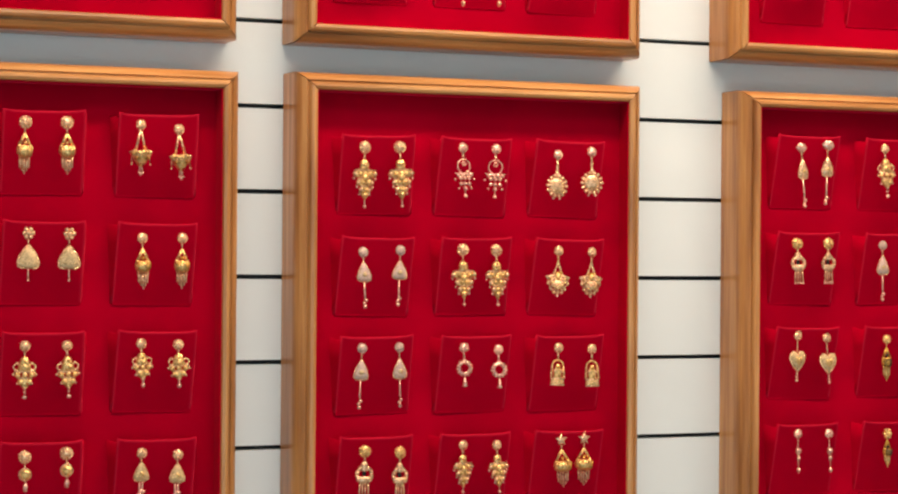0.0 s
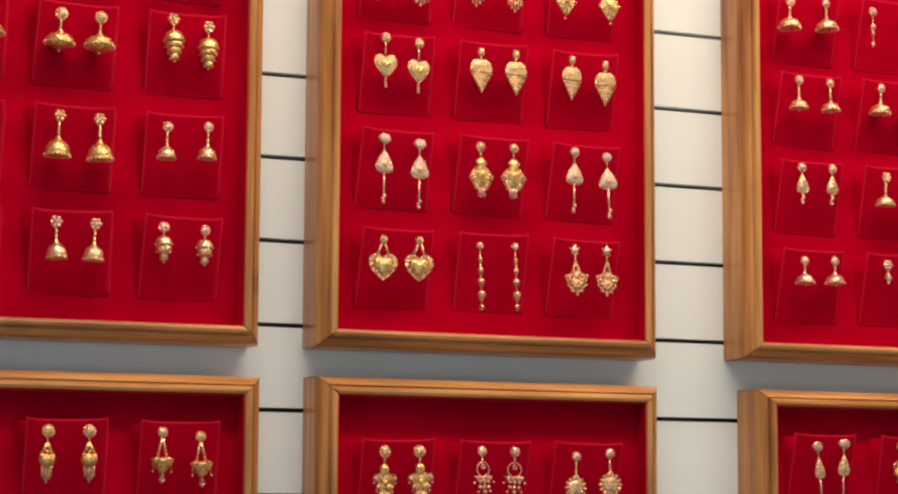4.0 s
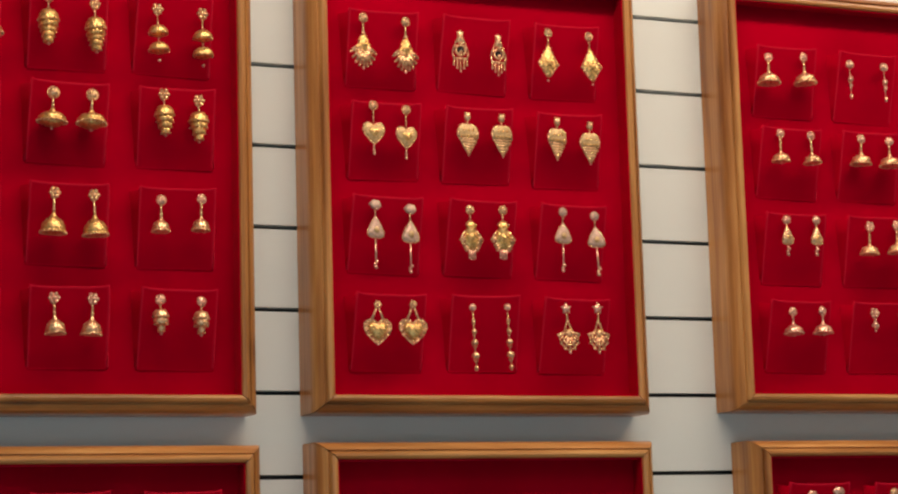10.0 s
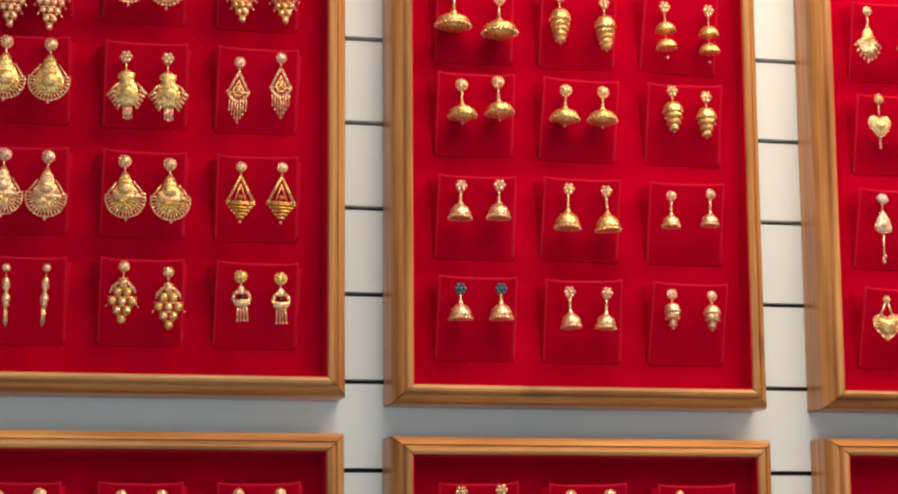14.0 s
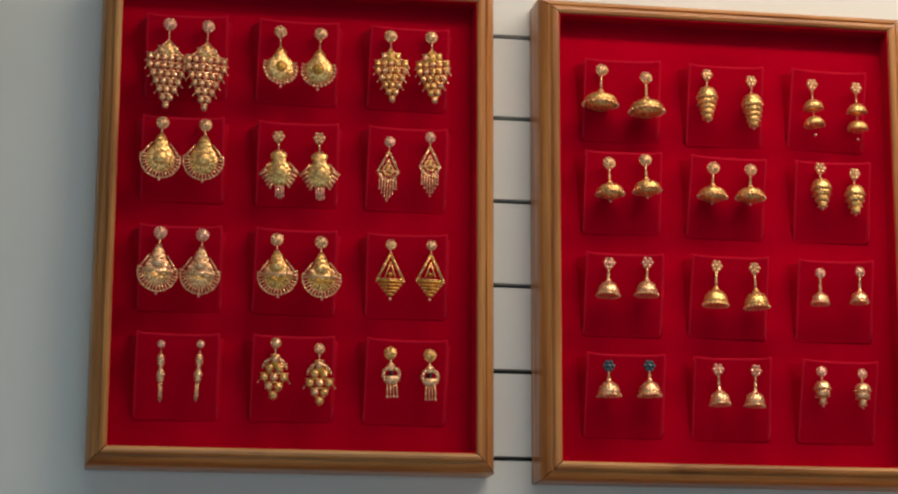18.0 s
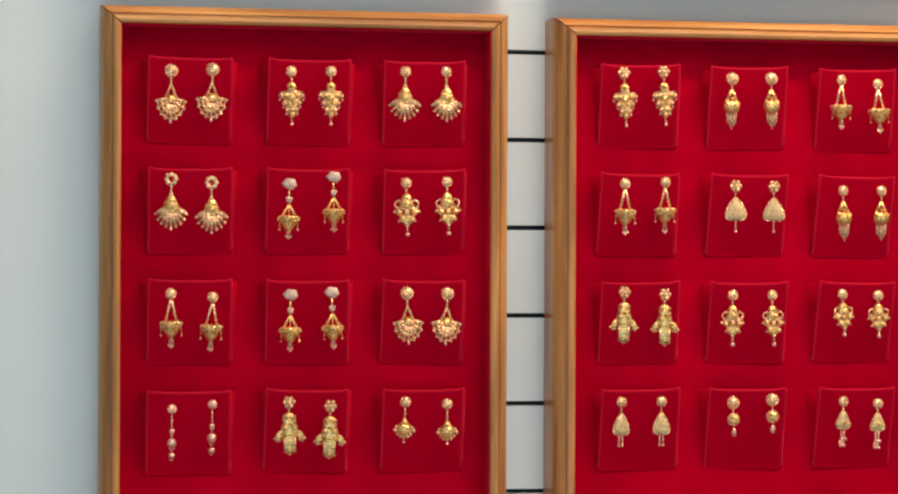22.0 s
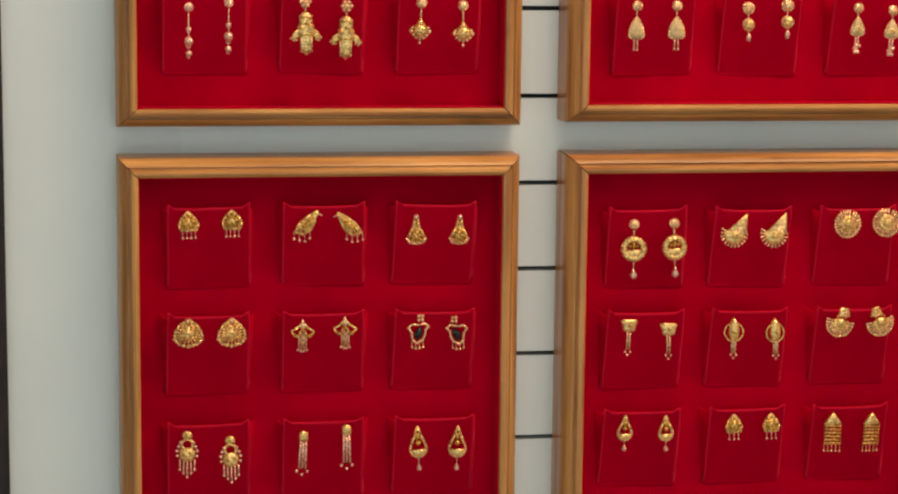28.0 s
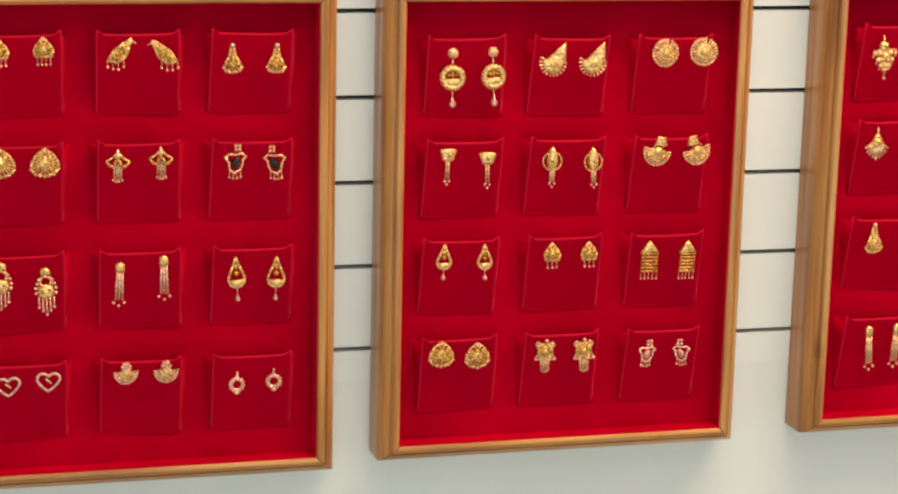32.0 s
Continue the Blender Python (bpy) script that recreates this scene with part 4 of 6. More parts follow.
def drop(b, w, tall, chains=1, body=0.34):
    """A stone-set drop with a broad flat foot, and chains that end in beads."""
    top, foot = tall * 0.18, tall * (0.18 + body)
    wire(b["link"], 0, 2, 0, top + 1, 0.65)
    ball(b["link"], 0, 4.6, 1.2)
    half, deep = w / 2, foot - top
    side = [(0, top), (half * 0.30, top + deep * 0.16), (half * 0.72, top + deep * 0.44), (half, top + deep * 0.74), (half * 0.92, top + deep * 0.92), (half * 0.5, foot)]
    out = side + [(-x, h) for x, h in side[:0:-1]]
    plate(b["body"], out, 1.6, 1.8)
    for (x0, h0), (x1, h1) in zip(out, out[1:] + out[:1]):
        n = max(1, round(math.hypot(x1 - x0, h1 - h0) / 1.7))
        for k in range(n):
            ball(b["fringe"], x0 + (x1 - x0) * k / n, h0 + (h1 - h0) * k / n, 0.8, 0.6)
    ball(b["stone"], 0, top + deep * 0.64, half * 0.40, 1.9, 0.6, 2)
    for k in range(7):
        ball(b["stone"], half * 0.62 * math.cos(k * 0.898), top + deep * 0.66 + half * 0.55 * math.sin(k * 0.898), 0.8, 1.8)
    for k in range(chains):
        x = (k - (chains - 1) / 2) * 2.6
        wire(b["drop"], x, foot - 1, x, tall - 3, 0.8)
        ball(b["drop"], x + 0.9, tall - 7.0, 1.9)
        ball(b["drop"], x - 0.9, tall - 4.4, 1.7)
        ball(b["drop"], x - 0.3, tall - 1.6, 2.0)


def lantern(b, w, tall, legs=True, neck=None):
    start = neck or 3
    cup = tall * (0.58 if neck else 0.52)
    spread = w * (0.34 if neck else 0.24)
    if neck:
        wire(b["link"], 0, 2, 0, start, 0.8)
        ball(b["stud"], 0, start - 3.5, 2.6, 0.5, 0.8)
        ball(b["stud"], -1.5, start - 5.2, 1.4, 0.6)
        ball(b["stud"], 1.5, start - 5.2, 1.4, 0.6)
        wire(b["link"], 0, start, 0, cup, 0.6)
        for s in (-1, 1):
            ball(b["fringe"], s * w * 0.44, cup + 2.2, 2.3, 0.4)
    for s in (-1, 1):
        wire(b["link"], 0, start, s * spread, cup, 1.05)
        for k in (0.3, 0.6, 0.85):
            ball(b["link"], s * spread * k, start + (cup - start) * k, 0.9)
    r = w / 2
    lathe(b["body"], [(r * 0.4, cup - 1), (r * 0.88, cup), (r * 0.94, cup + 1.6), (r * 0.74, cup + 3.2), (r * 0.66, cup + 5.5), (r * 0.58, cup + 7.5), (r * 0.34, cup + 10.5), (0.9, cup + 13)], segments=24, flute=0.06)
    for s in (-1, 0, 1):
        ball(b["body"], s * r * 0.62, cup + 1.4, r * 0.34, r * 0.40 * (1 - abs(s) * 0.5), 0.8, 2)
    for h, k in ((cup + 0.2, 0.92), (cup + 3.4, 0.78)):
        ring_of = [(r * k * math.cos(i * 0.4488), -r * k * math.sin(i * 0.4488)) for i in range(14)]
        for x, d in ring_of:
            ball(b["fringe"], x, h, 0.85, d)
    for k in range(5):
        ball(b["stone"], (k - 2) * r * 0.28, cup + 5.6, 1.15, r * 0.55)
    if legs:
        for s in (-1, 1):
            wire(b["fringe"], s * r * 0.82, cup + 1, s * r * 0.86, cup + 9, 0.45)
            ball(b["fringe"], s * r * 0.88, cup + 10.4, 1.2)
        for x in (-1.6, 1.6, 0):
            wire(b["drop"], x * 0.6, cup + 11, x, tall - 3 - abs(x), 0.5)
            ball(b["drop"], x, tall - 1.6 - abs(x), 1.3)


def tassel(b, w, tall):
    """An arched top over a fluted pod that ends in a tassel."""
    r = w / 2
    wire(b["link"], 0, 2, 0, tall * 0.24, 0.7)
    for s in (-1, 1):
        wire(b["body"], 0, tall * 0.22, s * r * 0.62, tall * 0.44, 1.3)
        wire(b["body"], s * r * 0.62, tall * 0.44, s * r * 0.8, tall * 0.52, 1.3)
    ball(b["stone"], 0, tall * 0.40, 1.7, 0.4)
    rows = [(r * 0.5, tall * 0.45), (r * 0.85, tall * 0.48), (r, tall * 0.55), (r * 0.92, tall * 0.62), (r * 0.66, tall * 0.67)]
    lathe(b["body"], rows, segments=12, flat=0.7)
    for k in range(5):
        wire(b["stone"], (k - 2) * r * 0.36, tall * 0.47, (k - 2) * r * 0.30, tall * 0.65, 0.55, r * 0.62, r * 0.55)
        x = (k - 2) * r * 0.30
        wire(b["fringe"], x, tall * 0.64, x * 0.85, tall - abs(k - 2) * 2.6, 0.85)
        ball(b["drop"], x * 0.85, tall - abs(k - 2) * 2.6, 0.9)


def cluster(b, w, tall):
    """A stepped pagoda: solid tiers faced with balls, bead drops at the tier ends, and a bead below."""
    r = w / 2
    wire(b["link"], 0, 3, 0, tall * 0.24, 0.7)
    ball(b["link"], 0, tall * 0.15, 1.2, 0.2)
    lathe(b["body"], [(1.2, tall * 0.20), (r * 0.30, tall * 0.23), (r * 0.36, tall * 0.29), (r * 0.30, tall * 0.33), (r * 0.44, tall * 0.36)], segments=16, flat=0.6)
    ball(b["stone"], 0, tall * 0.28, r * 0.18, r * 0.2)
    for at, k, n in ((0.43, 0.80, 5), (0.57, 0.56, 4), (0.69, 0.34, 3)):
        plate(b["body"], [(-r * k, at * tall - tall * 0.055), (r * k, at * tall - tall * 0.055), (r * k * 0.9, at * tall + tall * 0.065), (-r * k * 0.9, at * tall + tall * 0.065)], 1.8, 1.2)
        wire(b["fringe"], -r * k * 1.04, at * tall - tall * 0.05, r * k * 1.04, at * tall - tall * 0.05, 0.8, 1.4, 1.4)
        for i in range(n):
            ball(b["body"] if 0 < i < n - 1 else b["fringe"], r * k * (2 * i / (n - 1) - 1), at * tall + 0.4, r * 0.185, 1.3 + 0.5 * (0 < i < n - 1))
        for s in (-1, 1):
            wire(b["fringe"], s * r * (k + 0.05), at * tall - 1, s * r * (k + 0.05), at * tall + tall * 0.08, 0.5)
            ball(b["drop"], s * r * (k + 0.05), at * tall + tall * 0.085, 1.3)
    ball(b["body"], 0, tall * 0.50, r * 0.26, 2.4, 0.7, 2)
    lathe(b["body"], [(r * 0.28, tall * 0.75), (r * 0.24, tall * 0.80), (0.8, tall * 0.87)], segments=10)
    wire(b["drop"], 0, tall * 0.84, 0, tall - 2, 0.6)
    ball(b["drop"], 0, tall - 1.5, 1.7)


def bell_fringe(b, w, tall):
    """A capped cast body with two bosses, wings at its hips and a broad tail of bars."""
    r = w / 2
    wire(b["link"], 0, 3, 0, tall * 0.22, 0.8)
    ball(b["link"], 0, tall * 0.15, 1.2)
    right = [(r * 0.16, tall * 0.19), (r * 0.40, tall * 0.25), (r * 0.44, tall * 0.32), (r * 0.36, tall * 0.37), (r * 0.54, tall * 0.44), (r * 0.58, tall * 0.55), (r * 0.44, tall * 0.66), (r * 0.36, tall * 0.90), (r * 0.2, tall * 0.96)]
    plate(b["body"], right + [(-x, h) for x, h in right[::-1]], 1.8, 2.0)
    for s in (-1, 1):
        ball(b["stone"], s * r * 0.22, tall * 0.29, 1.7, 1.9)
        ball(b["body"], s * r * 0.28, tall * 0.47, r * 0.22, 2.2, 0.7)
        plate(b["body"], [(s * r * 0.48, tall * 0.50), (s * r * 0.82, tall * 0.55), (s * r * 0.98, tall * 0.66), (s * r * 0.72, tall * 0.70), (s * r * 0.44, tall * 0.64)], 1.2, 1.2)
        for k, h in ((0.98, 0.67), (0.82, 0.71), (0.64, 0.70)):
            ball(b["fringe"], s * r * k, tall * h, 1.35)
    ball(b["stone"], 0, tall * 0.40, 1.7, 2.2)
    for k, half in ((0.26, 0.44), (0.365, 0.44), (0.56, 0.60)):
        wire(b["fringe"], -r * half, tall * k, r * half, tall * k, 0.9, 1.8, 1.8)
    wire(b["stone"], -r * 0.45, tall * 0.61, r * 0.45, tall * 0.61, 1.0, 2.2, 2.2)
    for k in range(5):
        x = (k - 2) * r * 0.17
        wire(b["fringe"], x, tall * 0.66, x, tall * 0.95 - abs(k - 2) * 1.2, 0.8, 1.6, 1.2)
        ball(b["drop"], x, tall * 0.97 - abs(k - 2) * 1.2, 1.0)


def bell_beads(b, w, tall):
    """A capped cast body with a loop at each side, over a bar of bosses, two balls and bead drops."""
    r = w / 2
    wire(b["link"], 0, 3, 0, tall * 0.22, 0.8)
    ball(b["link"], 0, tall * 0.15, 1.2)
    right = [(r * 0.16, tall * 0.20), (r * 0.36, tall * 0.26), (r * 0.46, tall * 0.36), (r * 0.60, tall * 0.47)]
    plate(b["body"], right + [(-x, h) for x, h in right[::-1]], 1.6, 2.0)
    ball(b["body"], 0, tall * 0.40, r * 0.32, 1.8, 0.7, 2)
    ball(b["stone"], 0, tall * 0.29, 1.5, 2.0)
    for s in (-1, 1):
        ring(b["fringe"], s * r * 0.64, tall * 0.39, r * 0.26, 0.75, steps=14)
        for k in range(4):
            ball(b["fringe"], s * r * (0.60 + 0.28 * math.sin(k * 0.9)), tall * (0.31 + 0.045 * k), 0.9, 0.4)
        ball(b["stone"], s * r * 0.26, tall * 0.34, 1.0, 1.8)
        ball(b["fringe"], s * r * 0.92, tall * 0.53, 1.4, 0.3)
        ball(b["body"], s * r * 0.36, tall * 0.67, r * 0.26, 0.8, 0.9, 2)
        ball(b["drop"], s * r * 0.62, tall * 0.70, 1.2)
    wire(b["fringe"], -r * 0.88, tall * 0.48, r * 0.88, tall * 0.48, 1.2, 0.6, 0.6)
    for s in (-1, 0, 1):
        ball(b["body"], s * r * 0.58, tall * 0.54, r * 0.25, 1.0, 0.85, 2)
    wire(b["fringe"], -r * 0.62, tall * 0.60, r * 0.62, tall * 0.60, 0.9, 0.6, 0.6)
    plate(b["body"], [(-r * 0.5, tall * 0.60), (r * 0.5, tall * 0.60), (r * 0.2, tall * 0.78), (-r * 0.2, tall * 0.78)], 1.6, 1.2)
    ball(b["fringe"], 0, tall * 0.79, 1.7, 0.6)
    ball(b["drop"], 0, tall * 0.86, 1.3, 0.3)
    ball(b["drop"], 0, tall - 2.4, 2.2)


def ring_drop(b, w, tall):
    """A narrow pear-shaped frame with an open middle over a cast foot, and four fine chains."""
    r = w / 2
    wire(b["link"], 0, 3, 0, tall * 0.26, 0.8)
    ball(b["link"], 0, tall * 0.17, 1.2)
    out = pear_outline(tall * 0.22, tall * 0.66, r * 0.80)
    for (x0, h0), (x1, h1) in zip(out, out[1:] + out[:1]):
        wire(b["body"], x0 * 0.92, h0, x1 * 0.92, h1, 1.7)
        ball(b["fringe"], x0, h0, 1.2, 0.6)
    c = tall * 0.66 - r * 0.80
    plate(b["body"], arc_points(0, c + r * 0.15, r * 0.72, 0, 180, 9), 1.4, 1.8)
    plate(b["body"], [(0, tall * 0.23), (r * 0.34, c - r * 0.36), (-r * 0.34, c - r * 0.36)], 1.4, 1.2)
    ball(b["stone"], 0, c - r * 0.10, r * 0.26, -0.6, 0.5, 2)
    for k in range(4):
        x = (k - 1.5) * r * 0.27
        wire(b["fringe"], x, tall * 0.63, x * 1.15, tall - 2, 0.75)
        ball(b["drop"], x * 1.15, tall - 1.4, 1.3)


def hoop(b, w, tall, at=0.5):
    """A stout beaded ring with an open middle and a small bell below."""
    wire(b["link"], 0, 2, 0, tall * at - w * 0.34, 0.8)
    ball(b["link"], 0, (2 + tall * at - w * 0.34) / 2, 1.2)
    ring(b["body"], 0, tall * at, w * 0.35, 1.7, steps=18)
    for x, h in arc_points(0, tall * at, w * 0.46, -80, 260, 13):
        ball(b["fringe"], x, h, 1.1, 0.4)
    for x, h in arc_points(0, tall * at, w * 0.33, 0, 330, 10):
        ball(b["stone"], x, h, 0.9, 1.5)
    lathe(b["drop"], [(0.8, tall * at + w * 0.42), (1.5, tall - 3.6), (2.6, tall - 1.0), (1.0, tall)], segments=10)


def hoop_cluster(b, w, tall):
    """A thin hoop round a bead star, over rows of small balls with bead tips."""
    wire(b["link"], 0, 2, 0, tall * 0.2, 0.7)
    ring(b["link"], 0, tall * 0.36, w * 0.30, 0.6)
    ball(b["link"], 0, tall * 0.17, 1.4)
    for k in range(6):
        ball(b["fringe"], 1.7 * math.cos(k * 1.047), tall * 0.31 + 1.7 * math.sin(k * 1.047), 1.0, 0.3)
    for at, n, size in ((0.53, 4, 2.3), (0.60, 3, 2.2), (0.71, 3, 2.1), (0.80, 1, 2.3)):
        for i in range(n):
            ball(b["body"], (i - (n - 1) / 2) * w * 0.20, tall * at, size, 0.6)
    for s in (-1, 1):
        for at, k in ((0.62, 0.46), (0.80, 0.30)):
            ball(b["drop"], s * w * k, tall * at, 1.3)
    wire(b["fringe"], -w * 0.44, tall * 0.50, w * 0.44, tall * 0.50, 0.8)
    wire(b["drop"], 0, tall * 0.82, 0, tall - 2, 0.6)
    ball(b["drop"], 0, tall - 2.2, 2.0)


def cage(b, w, tall):
    r = w / 2
    plate(b["body"], [(0, 0), (r * 0.5, tall * 0.14), (r, tall * 0.30), (-r, tall * 0.30), (-r * 0.5, tall * 0.14)], 1.6, 1.6)
    for i in range(6):
        h = tall * (0.34 + 0.085 * i)
        wire(b["body"], -r * 0.86, h, r * 0.86, h, 1.1)
        for k in range(5):
            ball(b["stone"], (k - 2) * r * 0.40, h, 1.15, 0.7)
    fringe_row(b["fringe"], [((k - 2) * r * 0.42, tall * 0.78) for k in range(5)], tall * 0.16, 1.05)


def cup_hoop(b, w, tall):
    """An arched frame filled with small cast figures on a stepped base."""
    wire(b["link"], 0, 2, 0, tall * 0.28, 0.8)
    ball(b["link"], 0, tall * 0.2, 1.3)
    ring(b["body"], 0, tall * 0.47, w * 0.38, 0.9, 180, 360)
    for s in (-1, 1):
        wire(b["body"], s * w * 0.38, tall * 0.47, s * w * 0.44, tall * 0.80, 0.95)
        for k in range(4):
            ball(b["fringe"], s * w * (0.42 + 0.015 * k), tall * (0.50 + 0.08 * k), 1.0, 0.3)
        ball(b["fringe"], s * w * 0.2, tall * 0.60, w * 0.13, 0.6)
    plate(b["body"], [(-w * 0.12, tall * 0.42), (w * 0.12, tall * 0.42), (w * 0.26, tall * 0.66), (w * 0.26, tall * 0.80), (-w * 0.26, tall * 0.80), (-w * 0.26, tall * 0.66)], 1.2, 1.6)
    ball(b["stone"], 0, tall * 0.50, w * 0.12, 1.6)
    for at, k in ((0.80, 0.46), (0.88, 0.40), (0.95, 0.48)):
        wire(b["fringe"], -w * k, tall * at, w * k, tall * at, 1.25, 0.6, 0.6)
    plate(b["body"], [(-w * 0.42, tall * 0.78), (w * 0.42, tall * 0.78), (w * 0.45, tall * 0.97), (-w * 0.45, tall * 0.97)], 1.4, 1.0)


def stem(b, w, tall):
    """A bow or bell head over a thin stem with three bead tips."""
    r = w / 2
    plate(b["body"], [(-r * 0.84, tall * 0.03), (-r * 0.4, 0), (r * 0.4, 0), (r * 0.84, tall * 0.03), (r * 0.66, tall * 0.2), (r * 0.5, tall * 0.33), (-r * 0.5, tall * 0.33), (-r * 0.66, tall * 0.2)], 1.4, 1.2)
    for k, half in ((0.09, 0.78), (0.17, 0.68), (0.25, 0.58)):
        wire(b["fringe"], -r * half, tall * k, r * half, tall * k, 0.7, 1.3, 1.3)
    ball(b["stone"], 0, tall * 0.16, 1.7, 1.8)
    for s in (-1, 1):
        ball(b["stone"], s * r * 0.6, tall * 0.12, 1.1, 1.4)
        wire(b["fringe"], s * 1.1, tall * 0.3, s * 1.1, tall * 0.82, 0.8)
    for x, h in ((-2.2, 0.88), (2.2, 0.88), (0, 0.97)):
        ball(b["drop"], x, tall * h, 1.35)


def oval_stem(b, w, tall):
    r = w / 2
    ring(b["body"], 0, tall * 0.36, r * 0.9, 0.8)
    plate(b["body"], [(0, 0), (r * 0.4, tall * 0.14), (r * 0.55, tall * 0.36), (r * 0.35, tall * 0.54), (-r * 0.35, tall * 0.54), (-r * 0.55, tall * 0.36), (-r * 0.4, tall * 0.14)], 1.8, 2.6)
    ball(b["stone"], 0, tall * 0.36, 2.6, 2.2, 0.7)
    for x in (-1.6, 0, 1.6):
        wire(b["fringe"], x, tall * 0.5, x, tall * 0.86, 0.8)
    for x, h in ((-2.2, 0.90), (2.2, 0.90), (0, 0.97)):
        ball(b["drop"], x, tall * h, 1.3)


def pod(b, w, tall, beads=4):
    r = w / 2
    ball(b["link"], 0, 1.2, 1.1)
    lace(b, [(0, 1), (r * 0.62, tall * 0.22), (r, tall * 0.42), (r * 0.85, tall * 0.62), (-r * 0.85, tall * 0.62), (-r, tall * 0.42), (-r * 0.62, tall * 0.22)], 0.5)
    ring(b["stone"], 0, tall * 0.40, r * 0.45, 0.8, d=2.0, steps=10)
    ball(b["stone"], 0, tall * 0.40, 1.4, 2.2)
    fringe_row(b["fringe"], [((k - (beads - 1) / 2) * 2 * r * 0.86 / beads, tall * 0.6) for k in range(beads)], tall * 0.24, 1.25)


def figure(b, w, tall):
    """A domed cap and a round opening over a cast body with bosses at its sides, and five beaded chains."""
    r = w / 2
    plate(b["body"], arc_points(0, tall * 0.12, r * 0.46, 180, 360, 8) + [(r * 0.42, tall * 0.16), (-r * 0.42, tall * 0.16)], 1.6, 1.6)
    ball(b["stone"], 0, tall * 0.08, 1.3, 1.8)
    ring(b["body"], 0, tall * 0.30, r * 0.48, 1.3)
    plate(b["body"], [(-r * 0.62, tall * 0.40), (0, tall * 0.36), (r * 0.62, tall * 0.40), (r * 0.72, tall * 0.52), (r * 0.4, tall * 0.64), (-r * 0.4, tall * 0.64), (-r * 0.72, tall * 0.52)], 1.6, 1.8)
    for s in (-1, 1):
        for k, h in ((0.56, 0.26), (0.74, 0.34), (0.88, 0.43), (0.84, 0.53)):
            ball(b["fringe"], s * r * k, tall * h, 1.7, 0.5)
        ball(b["stone"], s * r * 0.3, tall * 0.47, 1.5, 1.9)
    ball(b["body"], 0, tall * 0.52, r * 0.22, 2.0, 0.8)
    for k in range(5):
        x, h = (k - 2) * r * 0.32, 0.97 - 0.075 * abs(k - 2)
        wire(b["fringe"], x, tall * 0.6, x, tall * h, 0.85)
        ball(b["drop"], x, tall * h, 1.5)
        ball(b["fringe"], x, tall * (h - 0.12), 1.1)


def bars(b, w, tall):
    r = w / 2
    plate(b["body"], [(-r * 0.55, tall * 0.05), (0, 0), (r * 0.55, tall * 0.05), (r * 0.6, tall * 0.22), (-r * 0.6, tall * 0.22)], 1.8, 1.8)
    ball(b["stone"], 0, tall * 0.12, 1.5, 1.6)
    for x in (-r * 0.42, 0, r * 0.42):
        wire(b["fringe"], x * 0.8, tall * 0.2, x, tall * 0.84, 1.1)
    for x, h in ((-r * 0.7, 0.90), (r * 0.7, 0.90), (0, 0.97)):
        ball(b["drop"], x, tall * h, 1.55)


def open_pear(b, w, tall):
    out = pear_outline(0, tall * 0.68, w / 2 - 1)
    for (x0, h0), (x1, h1) in zip(out, out[1:] + out[:1]):
        wire(b["body"], x0, h0, x1, h1, 1.3)
        ball(b["fringe"], x0, h0, 1.2, 0.5)
    plate(b["body"], arc_points(0, tall * 0.68 - w / 2 + 1, w / 2 - 1.6, 5, 175, 8), 1.4, 1.6)
    ball(b["stone"], 0, tall * 0.36, w * 0.16, 1.0, 0.7)
    plate(b["stone"], [(-2, tall * 0.16), (2, tall * 0.16), (1.4, tall * 0.28), (-1.4, tall * 0.28)], 1.4, 1.2)
    wire(b["drop"], 0, tall * 0.66, 0, tall * 0.84, 0.5)
    plate(b["drop"], pear_outline(tall * 0.80, tall, 2.2, 7), 1.6, 1.6)


def disc_drop(b, w, tall):
    wire(b["link"], 0, 3, 0, tall * 0.24, 0.7)
    ball(b["link"], 0, tall * 0.17, 1.2)
    ring(b["body"], 0, tall * 0.45, w * 0.38, w * 0.13, steps=24)
    plate(b["body"], arc_points(0, tall * 0.45, w * 0.36, 5, 175, 11), 1.4, 1.6)
    for x, h in arc_points(0, tall * 0.45, w * 0.47, 0, 345, 24):
        ball(b["fringe"], x, h, 0.8, 0.6)
    for s in (-1, 1):
        ball(b["stone"], s * w * 0.14, tall * 0.40, 1.8)
    plate(b["stone"], [(-1.6, tall * 0.34), (1.6, tall * 0.34), (0, tall * 0.5)], 1.4, 1.2)
    wire(b["drop"], 0, tall * 0.64, 0, tall * 0.82, 0.6)
    plate(b["drop"], pear_outline(tall * 0.78, tall, 3.0, 7), 1.8, 2.0)


